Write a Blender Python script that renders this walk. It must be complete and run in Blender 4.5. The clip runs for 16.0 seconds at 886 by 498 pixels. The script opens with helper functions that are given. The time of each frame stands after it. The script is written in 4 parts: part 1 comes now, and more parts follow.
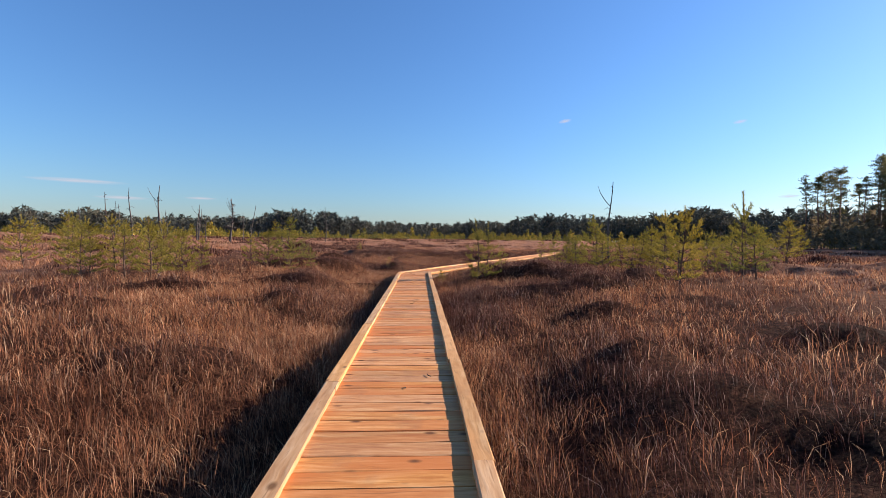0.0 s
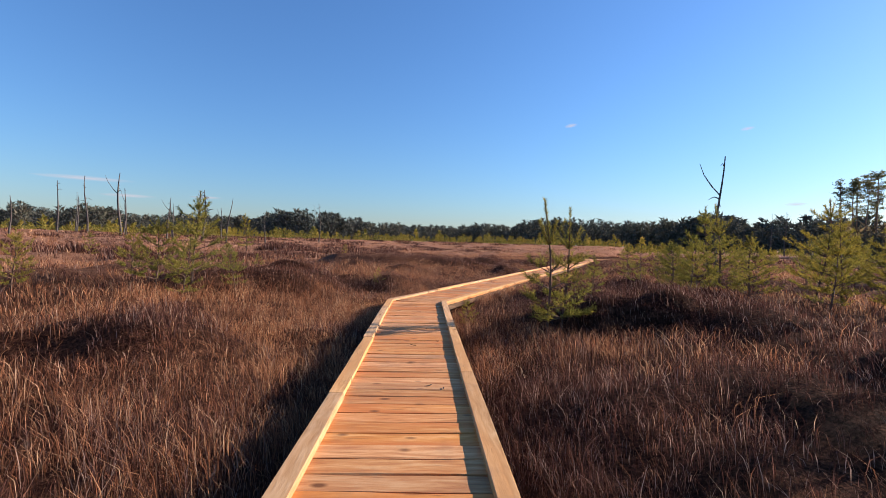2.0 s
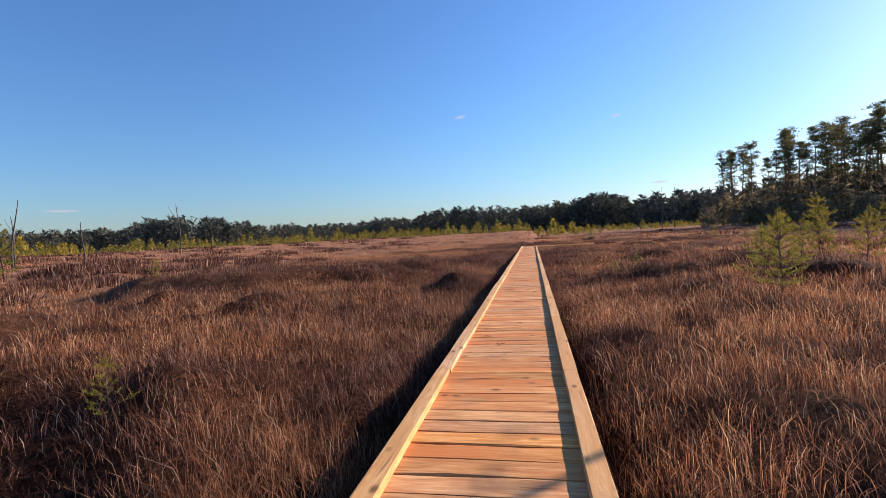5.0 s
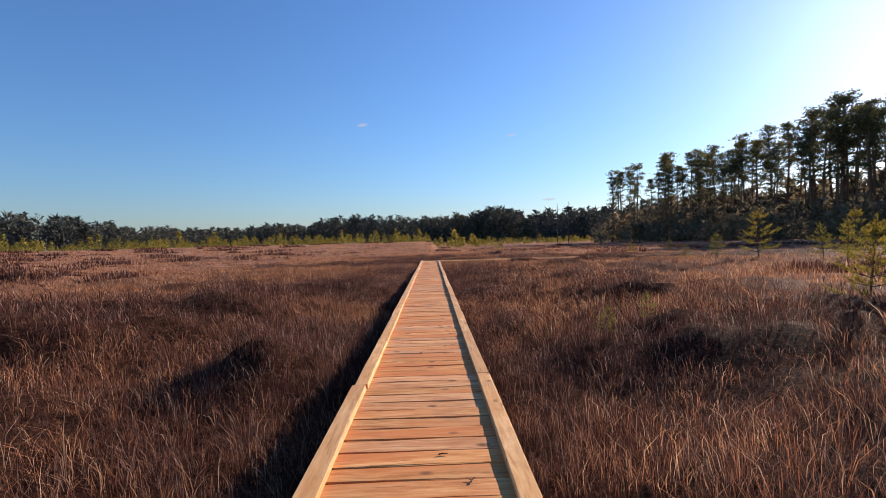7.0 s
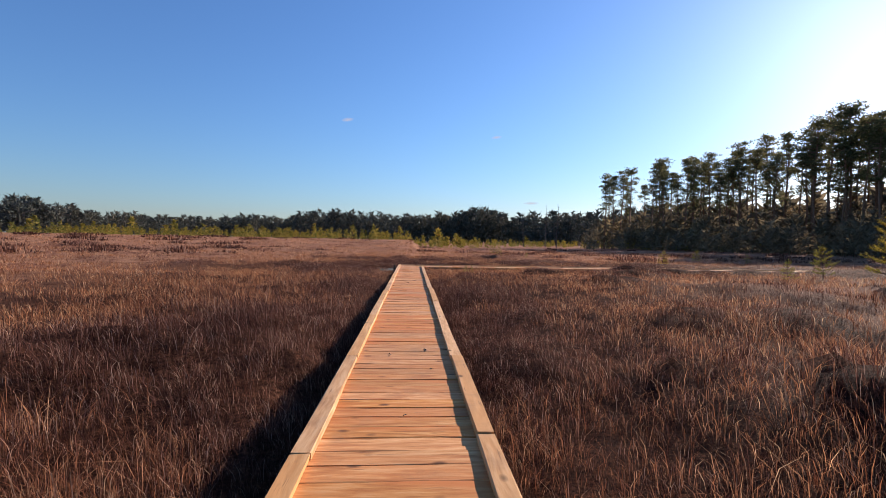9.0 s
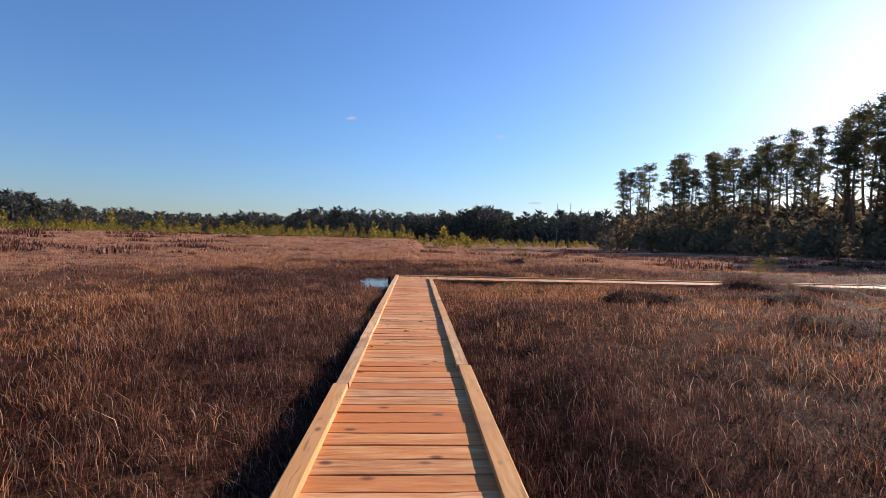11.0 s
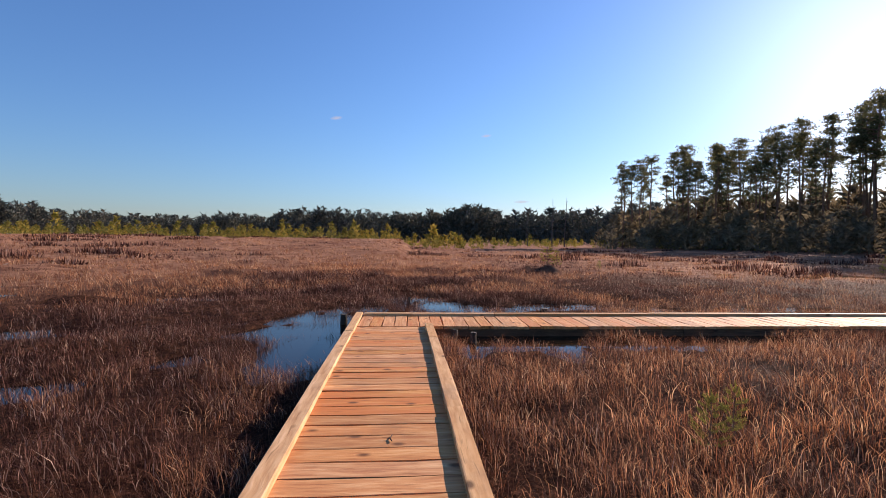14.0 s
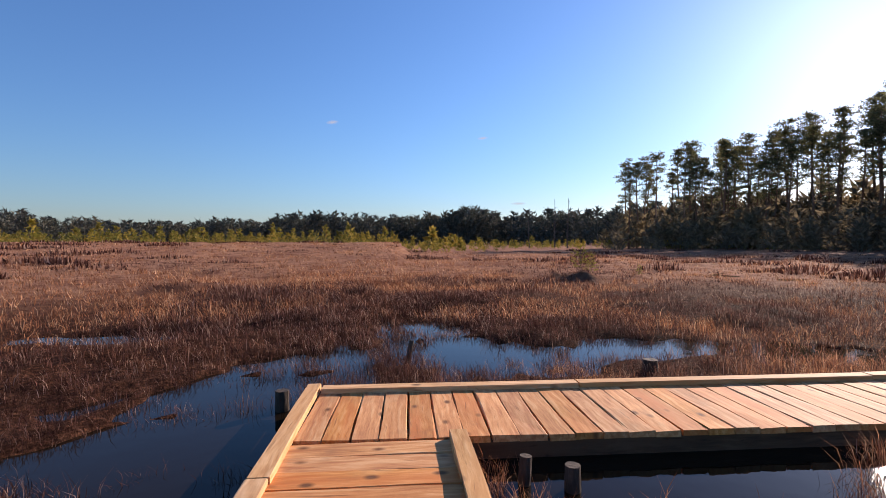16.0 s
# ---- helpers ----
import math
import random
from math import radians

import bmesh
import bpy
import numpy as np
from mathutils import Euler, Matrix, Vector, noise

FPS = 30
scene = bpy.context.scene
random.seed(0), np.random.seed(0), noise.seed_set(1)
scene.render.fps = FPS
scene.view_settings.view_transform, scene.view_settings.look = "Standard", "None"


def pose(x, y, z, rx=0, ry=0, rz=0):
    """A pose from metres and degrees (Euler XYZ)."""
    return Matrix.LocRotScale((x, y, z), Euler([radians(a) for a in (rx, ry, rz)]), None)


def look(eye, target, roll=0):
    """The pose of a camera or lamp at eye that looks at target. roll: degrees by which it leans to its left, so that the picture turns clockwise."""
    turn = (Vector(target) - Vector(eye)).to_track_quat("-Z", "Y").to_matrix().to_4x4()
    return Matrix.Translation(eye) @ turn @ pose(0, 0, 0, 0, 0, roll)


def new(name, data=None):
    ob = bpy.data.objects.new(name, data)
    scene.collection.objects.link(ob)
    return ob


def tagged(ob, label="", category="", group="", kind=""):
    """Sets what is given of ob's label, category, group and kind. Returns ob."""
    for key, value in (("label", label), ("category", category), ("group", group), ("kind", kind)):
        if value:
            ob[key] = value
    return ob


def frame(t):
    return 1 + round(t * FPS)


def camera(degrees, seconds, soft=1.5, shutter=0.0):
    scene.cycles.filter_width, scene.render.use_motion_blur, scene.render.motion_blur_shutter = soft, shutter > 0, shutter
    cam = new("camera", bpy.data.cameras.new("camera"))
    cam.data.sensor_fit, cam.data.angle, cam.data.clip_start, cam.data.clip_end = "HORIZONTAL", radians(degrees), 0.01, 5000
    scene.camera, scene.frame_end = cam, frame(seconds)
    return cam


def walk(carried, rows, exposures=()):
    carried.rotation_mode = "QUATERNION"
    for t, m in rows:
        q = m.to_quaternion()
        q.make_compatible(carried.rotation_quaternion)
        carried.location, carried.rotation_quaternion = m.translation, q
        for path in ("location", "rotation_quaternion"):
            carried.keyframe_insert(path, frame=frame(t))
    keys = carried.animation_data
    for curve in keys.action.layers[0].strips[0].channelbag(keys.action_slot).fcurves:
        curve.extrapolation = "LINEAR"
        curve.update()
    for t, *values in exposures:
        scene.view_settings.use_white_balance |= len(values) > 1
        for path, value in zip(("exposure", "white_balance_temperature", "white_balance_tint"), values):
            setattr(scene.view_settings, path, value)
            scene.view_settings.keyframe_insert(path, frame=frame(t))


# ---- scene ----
cam = camera(86.00, 16.0, soft=0.8)
PATH = [
    (0.0, (0.000, 0.000, 0.840), (0.000, 9.998, 0.648), 0.59),
    (0.5, (-0.095, 1.343, 0.848), (-0.194, 11.341, 0.654), 0.63),
    (1.0, (-0.143, 2.764, 0.843), (-0.104, 12.762, 0.661), 0.27),
    (1.5, (-0.214, 4.187, 0.839), (-0.114, 14.185, 0.693), 0.79),
    (2.0, (-0.322, 5.531, 0.823), (-0.400, 15.530, 0.689), 1.49),
    (2.5, (-0.382, 6.816, 0.823), (-0.455, 16.816, 0.719), 0.94),
    (3.0, (-0.447, 8.112, 0.831), (-0.417, 18.112, 0.759), 0.91),
    (3.5, (-0.502, 9.383, 0.828), (-0.429, 19.383, 0.743), 0.88),
    (4.0, (-0.534, 10.568, 0.837), (-0.397, 20.566, 0.739), 0.75),
    (4.5, (-0.571, 11.632, 0.830), (0.276, 21.595, 0.641), -0.52),
    (5.0, (-0.395, 12.555, 0.829), (1.576, 22.355, 0.546), -3.06),
    (5.2, (-0.289, 12.919, 0.831), (2.247, 22.586, 0.490), -4.16),
    (5.6, (0.036, 13.766, 0.833), (2.729, 23.391, 0.510), -3.88),
    (6.0, (0.410, 14.737, 0.838), (3.477, 24.251, 0.559), -3.21),
    (6.4, (0.801, 15.752, 0.844), (4.319, 25.110, 0.619), -2.38),
    (6.8, (1.191, 16.766, 0.849), (5.105, 25.966, 0.673), -1.65),
    (7.3, (1.676, 18.025, 0.852), (5.813, 27.128, 0.703), -1.23),
    (7.5, (1.895, 18.549, 0.855), (6.241, 27.554, 0.695), -0.77),
    (8.0, (2.339, 19.719, 0.851), (6.540, 28.792, 0.669), 1.01),
    (8.5, (2.828, 20.978, 0.846), (7.034, 30.048, 0.667), 0.90),
    (9.0, (3.388, 22.292, 0.837), (7.738, 31.294, 0.666), 1.00),
    (9.4, (3.795, 23.303, 0.838), (8.141, 32.307, 0.665), 1.03),
    (9.8, (4.188, 24.278, 0.839), (8.523, 33.287, 0.663), 1.11),
    (10.2, (4.571, 25.229, 0.840), (8.892, 34.245, 0.661), 1.21),
    (10.6, (4.953, 26.180, 0.842), (9.261, 35.203, 0.658), 1.32),
    (11.0, (5.330, 27.115, 0.843), (9.625, 36.143, 0.656), 1.41),
    (11.5, (5.780, 28.233, 0.844), (10.070, 37.265, 0.655), 1.46),
    (12.0, (6.196, 29.164, 0.848), (10.636, 38.123, 0.668), 1.18),
    (12.5, (6.534, 30.050, 0.848), (10.795, 39.096, 0.700), 1.77),
    (13.0, (6.870, 30.857, 0.850), (11.020, 39.954, 0.708), 1.29),
    (13.5, (7.215, 31.646, 0.848), (11.545, 40.659, 0.685), 0.84),
    (14.0, (7.568, 32.428, 0.840), (12.103, 41.338, 0.650), 0.73),
    (14.5, (7.833, 33.159, 0.838), (12.056, 42.222, 0.674), 1.66),
    (15.0, (8.087, 33.764, 0.838), (12.177, 42.889, 0.724), 0.86),
    (15.5, (8.362, 34.433, 0.835), (12.508, 43.532, 0.712), 0.57),
    (16.0, (8.599, 34.915, 0.825), (13.176, 43.806, 0.693), -0.08),
]
walk(cam, [(t, look(e, g, r)) for t, e, g, r in PATH], [(0.0, 1.12, 6350, 18), (4.0, 1.12, 6350, 18), (7.0, 0.90, 6400, 20), (16.0, 0.90, 6500, 24)])

# ---------------------------------------------------------------- sky and sun
SUN_AZ, SUN_EL = radians(70.5), radians(19.0)      # clockwise from +y, above the horizon
world = bpy.data.worlds.new("world")
scene.world = world
world.use_nodes = True
wn, wl = world.node_tree.nodes, world.node_tree.links
sky = wn.new("ShaderNodeTexSky")
sky.sky_type = "NISHITA"
sky.sun_disc = False
sky.sun_elevation, sky.sun_rotation = SUN_EL, SUN_AZ
sky.air_density, sky.dust_density, sky.ozone_density = 1.35, 0.42, 8.5
wl.new(sky.outputs[0], wn["Background"].inputs[0])
wn["Background"].inputs[1].default_value = 0.088
sun = new("sun", bpy.data.lights.new("sun", "SUN"))
sun.data.energy, sun.data.angle, sun.data.color = 5.0, radians(0.55), (1.0, 0.86, 0.68)
to_sun = Vector((math.sin(SUN_AZ) * math.cos(SUN_EL), math.cos(SUN_AZ) * math.cos(SUN_EL), math.sin(SUN_EL)))
sun.matrix_world = look(to_sun * 100, (0, 0, 0))


# ---------------------------------------------------------------- materials
def material(name, rough=0.7):
    m = bpy.data.materials.new(name)
    m.use_nodes = True
    nt = m.node_tree
    b = nt.nodes["Principled BSDF"]
    b.inputs["Roughness"].default_value = rough
    b.inputs["Specular IOR Level"].default_value = 0.3
    return m, nt, b


def ramp(nt, fac, stops):
    r = nt.nodes.new("ShaderNodeValToRGB")
    while len(r.color_ramp.elements) < len(stops):
        r.color_ramp.elements.new(0.5)
    for el, (p, c) in zip(r.color_ramp.elements, stops):
        el.position, el.color = p, (*c, 1)
    nt.links.new(fac, r.inputs[0])
    return r.outputs[0]


def noise_tex(nt, vec, scale, detail=4.0, rough=0.55):
    n = nt.nodes.new("ShaderNodeTexNoise")
    n.inputs["Scale"].default_value = scale
    n.inputs["Detail"].default_value = detail
    n.inputs["Roughness"].default_value = rough
    nt.links.new(vec, n.inputs["Vector"])
    return n.outputs["Fac"]


def mix(nt, fac, a, b, kind="MIX"):
    n = nt.nodes.new("ShaderNodeMix")
    n.data_type, n.blend_type = "RGBA", kind
    for sock, v in ((n.inputs[0], fac), (n.inputs[6], a), (n.inputs[7], b)):
        if hasattr(v, "links"):
            nt.links.new(v, sock)
        else:
            sock.default_value = v if isinstance(v, float) else (*v, 1)
    return n.outputs[2]


def maths(nt, op, a, b=0.0):
    n = nt.nodes.new("ShaderNodeMath")
    n.operation = op
    for sock, v in ((n.inputs[0], a), (n.inputs[1], b)):
        if hasattr(v, "links"):
            nt.links.new(v, sock)
        else:
            sock.default_value = v
    return n.outputs[0]


def bump(nt, bsdf, height, strength, dist):
    n = nt.nodes.new("ShaderNodeBump")
    n.inputs["Strength"].default_value, n.inputs["Distance"].default_value = strength, dist
    nt.links.new(height, n.inputs["Height"])
    nt.links.new(n.outputs[0], bsdf.inputs["Normal"])


def position(nt):
    return nt.nodes.new("ShaderNodeNewGeometry").outputs["Position"]


def timber(name, dark, mid, pale, resin, rough=0.78):
    """Sawn softwood: grain along the piece's x, rings, knots, each piece its own tone."""
    m, nt, b = material(name, rough)
    tc = nt.nodes.new("ShaderNodeTexCoord")
    info = nt.nodes.new("ShaderNodeObjectInfo")
    off = nt.nodes.new("ShaderNodeVectorMath")
    off.operation = "MULTIPLY_ADD"
    comb = nt.nodes.new("ShaderNodeCombineXYZ")
    for i, k in enumerate((37.0, 61.0, 17.0)):
        nt.links.new(maths(nt, "MULTIPLY", info.outputs["Random"], k), comb.inputs[i])
    off.inputs[1].default_value = (1, 1, 1)
    nt.links.new(tc.outputs["Object"], off.inputs[0])
    nt.links.new(comb.outputs[0], off.inputs[2])
    wave = nt.nodes.new("ShaderNodeTexNoise")
    wave.inputs["Scale"].default_value, wave.inputs["Detail"].default_value = 3.2, 2.0
    nt.links.new(off.outputs[0], wave.inputs["Vector"])
    warp = nt.nodes.new("ShaderNodeVectorMath")
    warp.operation = "MULTIPLY_ADD"
    warp.inputs[1].default_value = (0.0, 0.05, 0.05)
    nt.links.new(wave.outputs["Color"], warp.inputs[0])
    nt.links.new(off.outputs[0], warp.inputs[2])
    st = nt.nodes.new("ShaderNodeMapping")
    st.inputs["Scale"].default_value = (2.6, 26.0, 26.0)
    nt.links.new(warp.outputs[0], st.inputs[0])
    grain = noise_tex(nt, st.outputs[0], 1.6, 6, 0.6)
    st2 = nt.nodes.new("ShaderNodeMapping")
    st2.inputs["Scale"].default_value = (1.0, 6.0, 6.0)
    nt.links.new(off.outputs[0], st2.inputs[0])
    wide = noise_tex(nt, st2.outputs[0], 2.2, 3)
    col = ramp(nt, grain, [(0.33, dark), (0.5, mid), (0.66, pale)])
    hue = nt.nodes.new("ShaderNodeHueSaturation")
    nt.links.new(col, hue.inputs["Color"])
    tone = maths(nt, "MULTIPLY_ADD", info.outputs["Random"], 0.38)
    tone.node.inputs[2].default_value = 0.80
    nt.links.new(tone, hue.inputs["Value"])
    wn_ = nt.nodes.new("ShaderNodeTexWhiteNoise")
    wn_.noise_dimensions = "1D"
    nt.links.new(info.outputs["Random"], wn_.inputs["W"])
    sat = maths(nt, "MULTIPLY_ADD", wn_.outputs["Value"], 0.14)
    sat.node.inputs[2].default_value = 0.93
    nt.links.new(sat, hue.inputs["Saturation"])
    col = mix(nt, ramp(nt, wide, [(0.45, (0, 0, 0)), (0.72, (0.3, 0.3, 0.3))]), hue.outputs[0], dark)
    fresh = maths(nt, "MULTIPLY", ramp(nt, wn_.outputs["Value"], [(0.35, (0.15, 0.15, 0.15)), (0.75, (1, 1, 1))]), ramp(nt, noise_tex(nt, st2.outputs[0], 0.9, 2), [(0.40, (0, 0, 0)), (0.58, (0.85, 0.85, 0.85))]))
    col = mix(nt, fresh, col, resin)
    vor = nt.nodes.new("ShaderNodeTexVoronoi")
    vor.inputs["Scale"].default_value = 1.0
    st3 = nt.nodes.new("ShaderNodeMapping")
    st3.inputs["Scale"].default_value = (4.5, 8.0, 3.0)
    nt.links.new(off.outputs[0], st3.inputs[0])
    nt.links.new(st3.outputs[0], vor.inputs["Vector"])
    knot = ramp(nt, vor.outputs["Distance"], [(0.07, (1, 1, 1)), (0.17, (0, 0, 0))])
    col = mix(nt, knot, col, tuple(c * 0.38 for c in dark))
    st4 = nt.nodes.new("ShaderNodeMapping")
    st4.inputs["Scale"].default_value = (3.4, 60.0, 20.0)
    nt.links.new(warp.outputs[0], st4.inputs[0])
    crack = ramp(nt, noise_tex(nt, st4.outputs[0], 1.3, 3, 0.5), [(0.29, (0.6, 0.6, 0.6)), (0.36, (0, 0, 0))])
    col = mix(nt, crack, col, tuple(c * 0.45 for c in dark))
    dirt = ramp(nt, noise_tex(nt, position(nt), 3.0, 5, 0.65), [(0.54, (0, 0, 0)), (0.76, (0.5, 0.5, 0.5))])
    col = mix(nt, dirt, col, (0.20, 0.11, 0.06))
    nt.links.new(col, b.inputs["Base Color"])
    bump(nt, b, grain, 0.5, 0.004)
    return m


M_PLANK = timber("plank_wood", (0.40, 0.15, 0.046), (0.57, 0.26, 0.086), (0.69, 0.385, 0.165), (0.53, 0.165, 0.04))
M_KERB = timber("kerb_wood", (0.43, 0.21, 0.08), (0.57, 0.325, 0.14), (0.67, 0.42, 0.215), (0.53, 0.26, 0.09))
# beam softwood, darkened so its colour carries the shade below the plank overhang
M_SHADED_BEAM = timber("shaded_beam_wood", (0.06, 0.03, 0.016), (0.10, 0.055, 0.028), (0.16, 0.09, 0.05), (0.12, 0.06, 0.03), 0.8)



def bark(name, a, b_, c):
    m, nt, b = material(name, 0.85)
    st = nt.nodes.new("ShaderNodeMapping")
    st.inputs["Scale"].default_value = (1, 1, 0.25)
    nt.links.new(position(nt), st.inputs[0])
    n = noise_tex(nt, st.outputs[0], 28, 5, 0.65)
    nt.links.new(ramp(nt, n, [(0.3, a), (0.5, b_), (0.72, c)]), b.inputs["Base Color"])
    bump(nt, b, n, 0.8, 0.02)
    return m


M_BARK = bark("pine_bark", (0.05, 0.03, 0.022), (0.11, 0.065, 0.045), (0.19, 0.12, 0.08))
# orange-brown upper bark, lightened further with the haze over the wood
M_STEM = bark("tall_pine_bark_hazed", (0.09, 0.05, 0.03), (0.18, 0.10, 0.06), (0.28, 0.17, 0.10))
M_DEAD = bark("weathered_dead_wood", (0.04, 0.034, 0.03), (0.085, 0.072, 0.064), (0.16, 0.14, 0.125))
M_POST = bark("wet_post_wood", (0.025, 0.018, 0.014), (0.05, 0.036, 0.026), (0.10, 0.07, 0.05))


def leafy(name, stops, patch_scale, patch_stops, translucent=0.35, rough=0.85, clump=0):
    """Blades, twigs or needles: colour by blade, drift by place, some light through."""
    m, nt, b = material(name, rough)
    geo = nt.nodes.new("ShaderNodeNewGeometry")
    b.inputs["Specular IOR Level"].default_value = 0.08
    base = ramp(nt, geo.outputs["Random Per Island"], stops)
    patch = ramp(nt, noise_tex(nt, geo.outputs["Position"], patch_scale, 3), patch_stops)
    col = mix(nt, 1.0, base, patch, "MULTIPLY")
    if clump:
        col = mix(nt, 1.0, col, ramp(nt, noise_tex(nt, geo.outputs["Position"], clump, 2), [(0.3, (0.45, 0.42, 0.42)), (0.5, (1, 1, 1)), (0.7, (1.5, 1.5, 1.45))]), "MULTIPLY")
    nt.links.new(col, b.inputs["Base Color"])
    tr = nt.nodes.new("ShaderNodeBsdfTranslucent")
    nt.links.new(col, tr.inputs["Color"])
    mx = nt.nodes.new("ShaderNodeMixShader")
    mx.inputs[0].default_value = translucent
    out = nt.nodes["Material Output"]
    nt.links.new(b.outputs[0], mx.inputs[1])
    nt.links.new(tr.outputs[0], mx.inputs[2])
    nt.links.new(mx.outputs[0], out.inputs["Surface"])
    return m


WARM = [(0.3, (0.62, 0.55, 0.55)), (0.5, (1, 1, 1)), (0.72, (1.15, 1.05, 0.9))]
M_GRASS = leafy("dry_sedge", [(0.0, (0.12, 0.046, 0.025)), (0.4, (0.31, 0.13, 0.066)), (0.8, (0.47, 0.24, 0.125)), (1.0, (0.66, 0.45, 0.28))], 0.55, WARM, 0.42, clump=5.0)
M_HEATH = leafy("heather_twigs", [(0.0, (0.035, 0.015, 0.012)), (0.5, (0.10, 0.043, 0.032)), (0.82, (0.20, 0.10, 0.073)), (1.0, (0.44, 0.31, 0.24))], 0.8, WARM, 0.33, clump=6.0)
M_NEEDLE = leafy("young_pine_needles", [(0.0, (0.11, 0.112, 0.028)), (0.6, (0.27, 0.235, 0.048)), (1.0, (0.48, 0.385, 0.085))], 0.35,
                 [(0.35, (0.75, 0.85, 0.9)), (0.65, (1.25, 1.1, 0.8))], 0.4)
# needles paler and browner than pine: veiling haze is painted in
M_CROWN = leafy("tall_pine_needles_hazed", [(0.0, (0.08, 0.085, 0.04)), (0.6, (0.13, 0.13, 0.062)), (1.0, (0.21, 0.185, 0.095))], 0.05,
                [(0.35, (0.8, 0.85, 0.9)), (0.65, (1.2, 1.1, 0.9))], 0.55)
# horizon foliage lightened and greyed towards blue to paint distance haze
M_FAR = leafy("far_wood_foliage_hazed", [(0.0, (0.05, 0.06, 0.05)), (0.6, (0.085, 0.095, 0.078)), (1.0, (0.13, 0.125, 0.10))], 0.02,
              [(0.35, (0.85, 0.9, 1.0)), (0.65, (1.25, 1.1, 0.95))], 0.15)
# brown brush raised in tone; the haze before it sits in this colour
M_BRUSH = leafy("brown_undergrowth_hazed", [(0.0, (0.12, 0.10, 0.065)), (0.6, (0.19, 0.155, 0.10)), (1.0, (0.25, 0.20, 0.13))], 0.05,
                [(0.35, (0.8, 0.85, 0.9)), (0.65, (1.2, 1.1, 0.9))], 0.4)
M_THICKET = leafy("thicket_foliage", [(0.0, (0.12, 0.13, 0.035)), (0.5, (0.22, 0.20, 0.05)), (1.0, (0.36, 0.28, 0.08))], 0.05,
                  [(0.35, (0.7, 0.75, 0.8)), (0.65, (1.3, 1.15, 0.8))], 0.35)

M_PEAT, _nt, _b = material("peat_and_moss", 0.9)
_p = position(_nt)
_n1, _n2 = noise_tex(_nt, _p, 0.6, 5, 0.6), noise_tex(_nt, _p, 9, 6, 0.65)
_c = ramp(_nt, _n2, [(0.3, (0.024, 0.012, 0.009)), (0.52, (0.08, 0.037, 0.023)), (0.75, (0.18, 0.09, 0.052))])
_c = mix(_nt, 1.0, _c, ramp(_nt, noise_tex(_nt, _p, 45, 4, 0.7), [(0.35, (0.35, 0.33, 0.33)), (0.5, (1, 1, 1)), (0.66, (1.9, 1.8, 1.7))]), "MULTIPLY")
_c = mix(_nt, 1.0, _c, ramp(_nt, _n1, [(0.32, (0.6, 0.52, 0.5)), (0.55, (1, 1, 1)), (0.75, (1.2, 1.12, 0.9))]), "MULTIPLY")
_at = _nt.nodes.new("ShaderNodeAttribute")
_at.attribute_name = "carpet"
_s = ramp(_nt, noise_tex(_nt, _p, 2.2, 6, 0.7), [(0.32, (0.15, 0.07, 0.045)), (0.5, (0.34, 0.175, 0.108)), (0.68, (0.45, 0.26, 0.165))])
_s = mix(_nt, 1.0, _s, ramp(_nt, noise_tex(_nt, _p, 0.22, 3, 0.6), [(0.32, (0.72, 0.66, 0.66)), (0.55, (1, 1, 1)), (0.75, (1.12, 1.1, 1.0))]), "MULTIPLY")
_c = mix(_nt, _at.outputs["Fac"], _c, _s)
_nt.links.new(_c, _b.inputs["Base Color"])
_b.inputs["Specular IOR Level"].default_value = 0.02
_n3 = noise_tex(_nt, _p, 34, 6, 0.7)
_h = maths(_nt, "ADD", _n2, _n3)
bump(_nt, _b, _h, 1.0, 0.10)

M_WATER, _nt, _b = material("bog_water", 0.03)
_b.inputs["Base Color"].default_value = (0.012, 0.008, 0.005, 1)
_b.inputs["Specular IOR Level"].default_value = 0.26
_b.inputs["IOR"].default_value = 1.33
bump(_nt, _b, noise_tex(_nt, position(_nt), 9.0, 3), 0.05, 0.02)

M_CLOUD, _nt, _b = material("thin_cloud", 1.0)
_tc = _nt.nodes.new("ShaderNodeTexCoord")
_gr = _nt.nodes.new("ShaderNodeVectorMath")
_gr.operation = "LENGTH"
_nt.links.new(_tc.outputs["Object"], _gr.inputs[0])
_f = maths(_nt, "SUBTRACT", 1.0, _gr.outputs["Value"])
_f = maths(_nt, "MULTIPLY", _f, noise_tex(_nt, _tc.outputs["Object"], 2.3, 5, 0.65))
_f = ramp(_nt, _f, [(0.08, (0, 0, 0)), (0.45, (0.7, 0.7, 0.7))])
_tr = _nt.nodes.new("ShaderNodeBsdfTransparent")
_em = _nt.nodes.new("ShaderNodeEmission")
_em.inputs[0].default_value, _em.inputs[1].default_value = (0.95, 0.95, 1.0, 1), 0.32
_mx = _nt.nodes.new("ShaderNodeMixShader")
_nt.links.new(_f, _mx.inputs[0])
_nt.links.new(_tr.outputs[0], _mx.inputs[1])
_nt.links.new(_em.outputs[0], _mx.inputs[2])
_nt.links.new(_mx.outputs[0], _nt.nodes["Material Output"].inputs["Surface"])


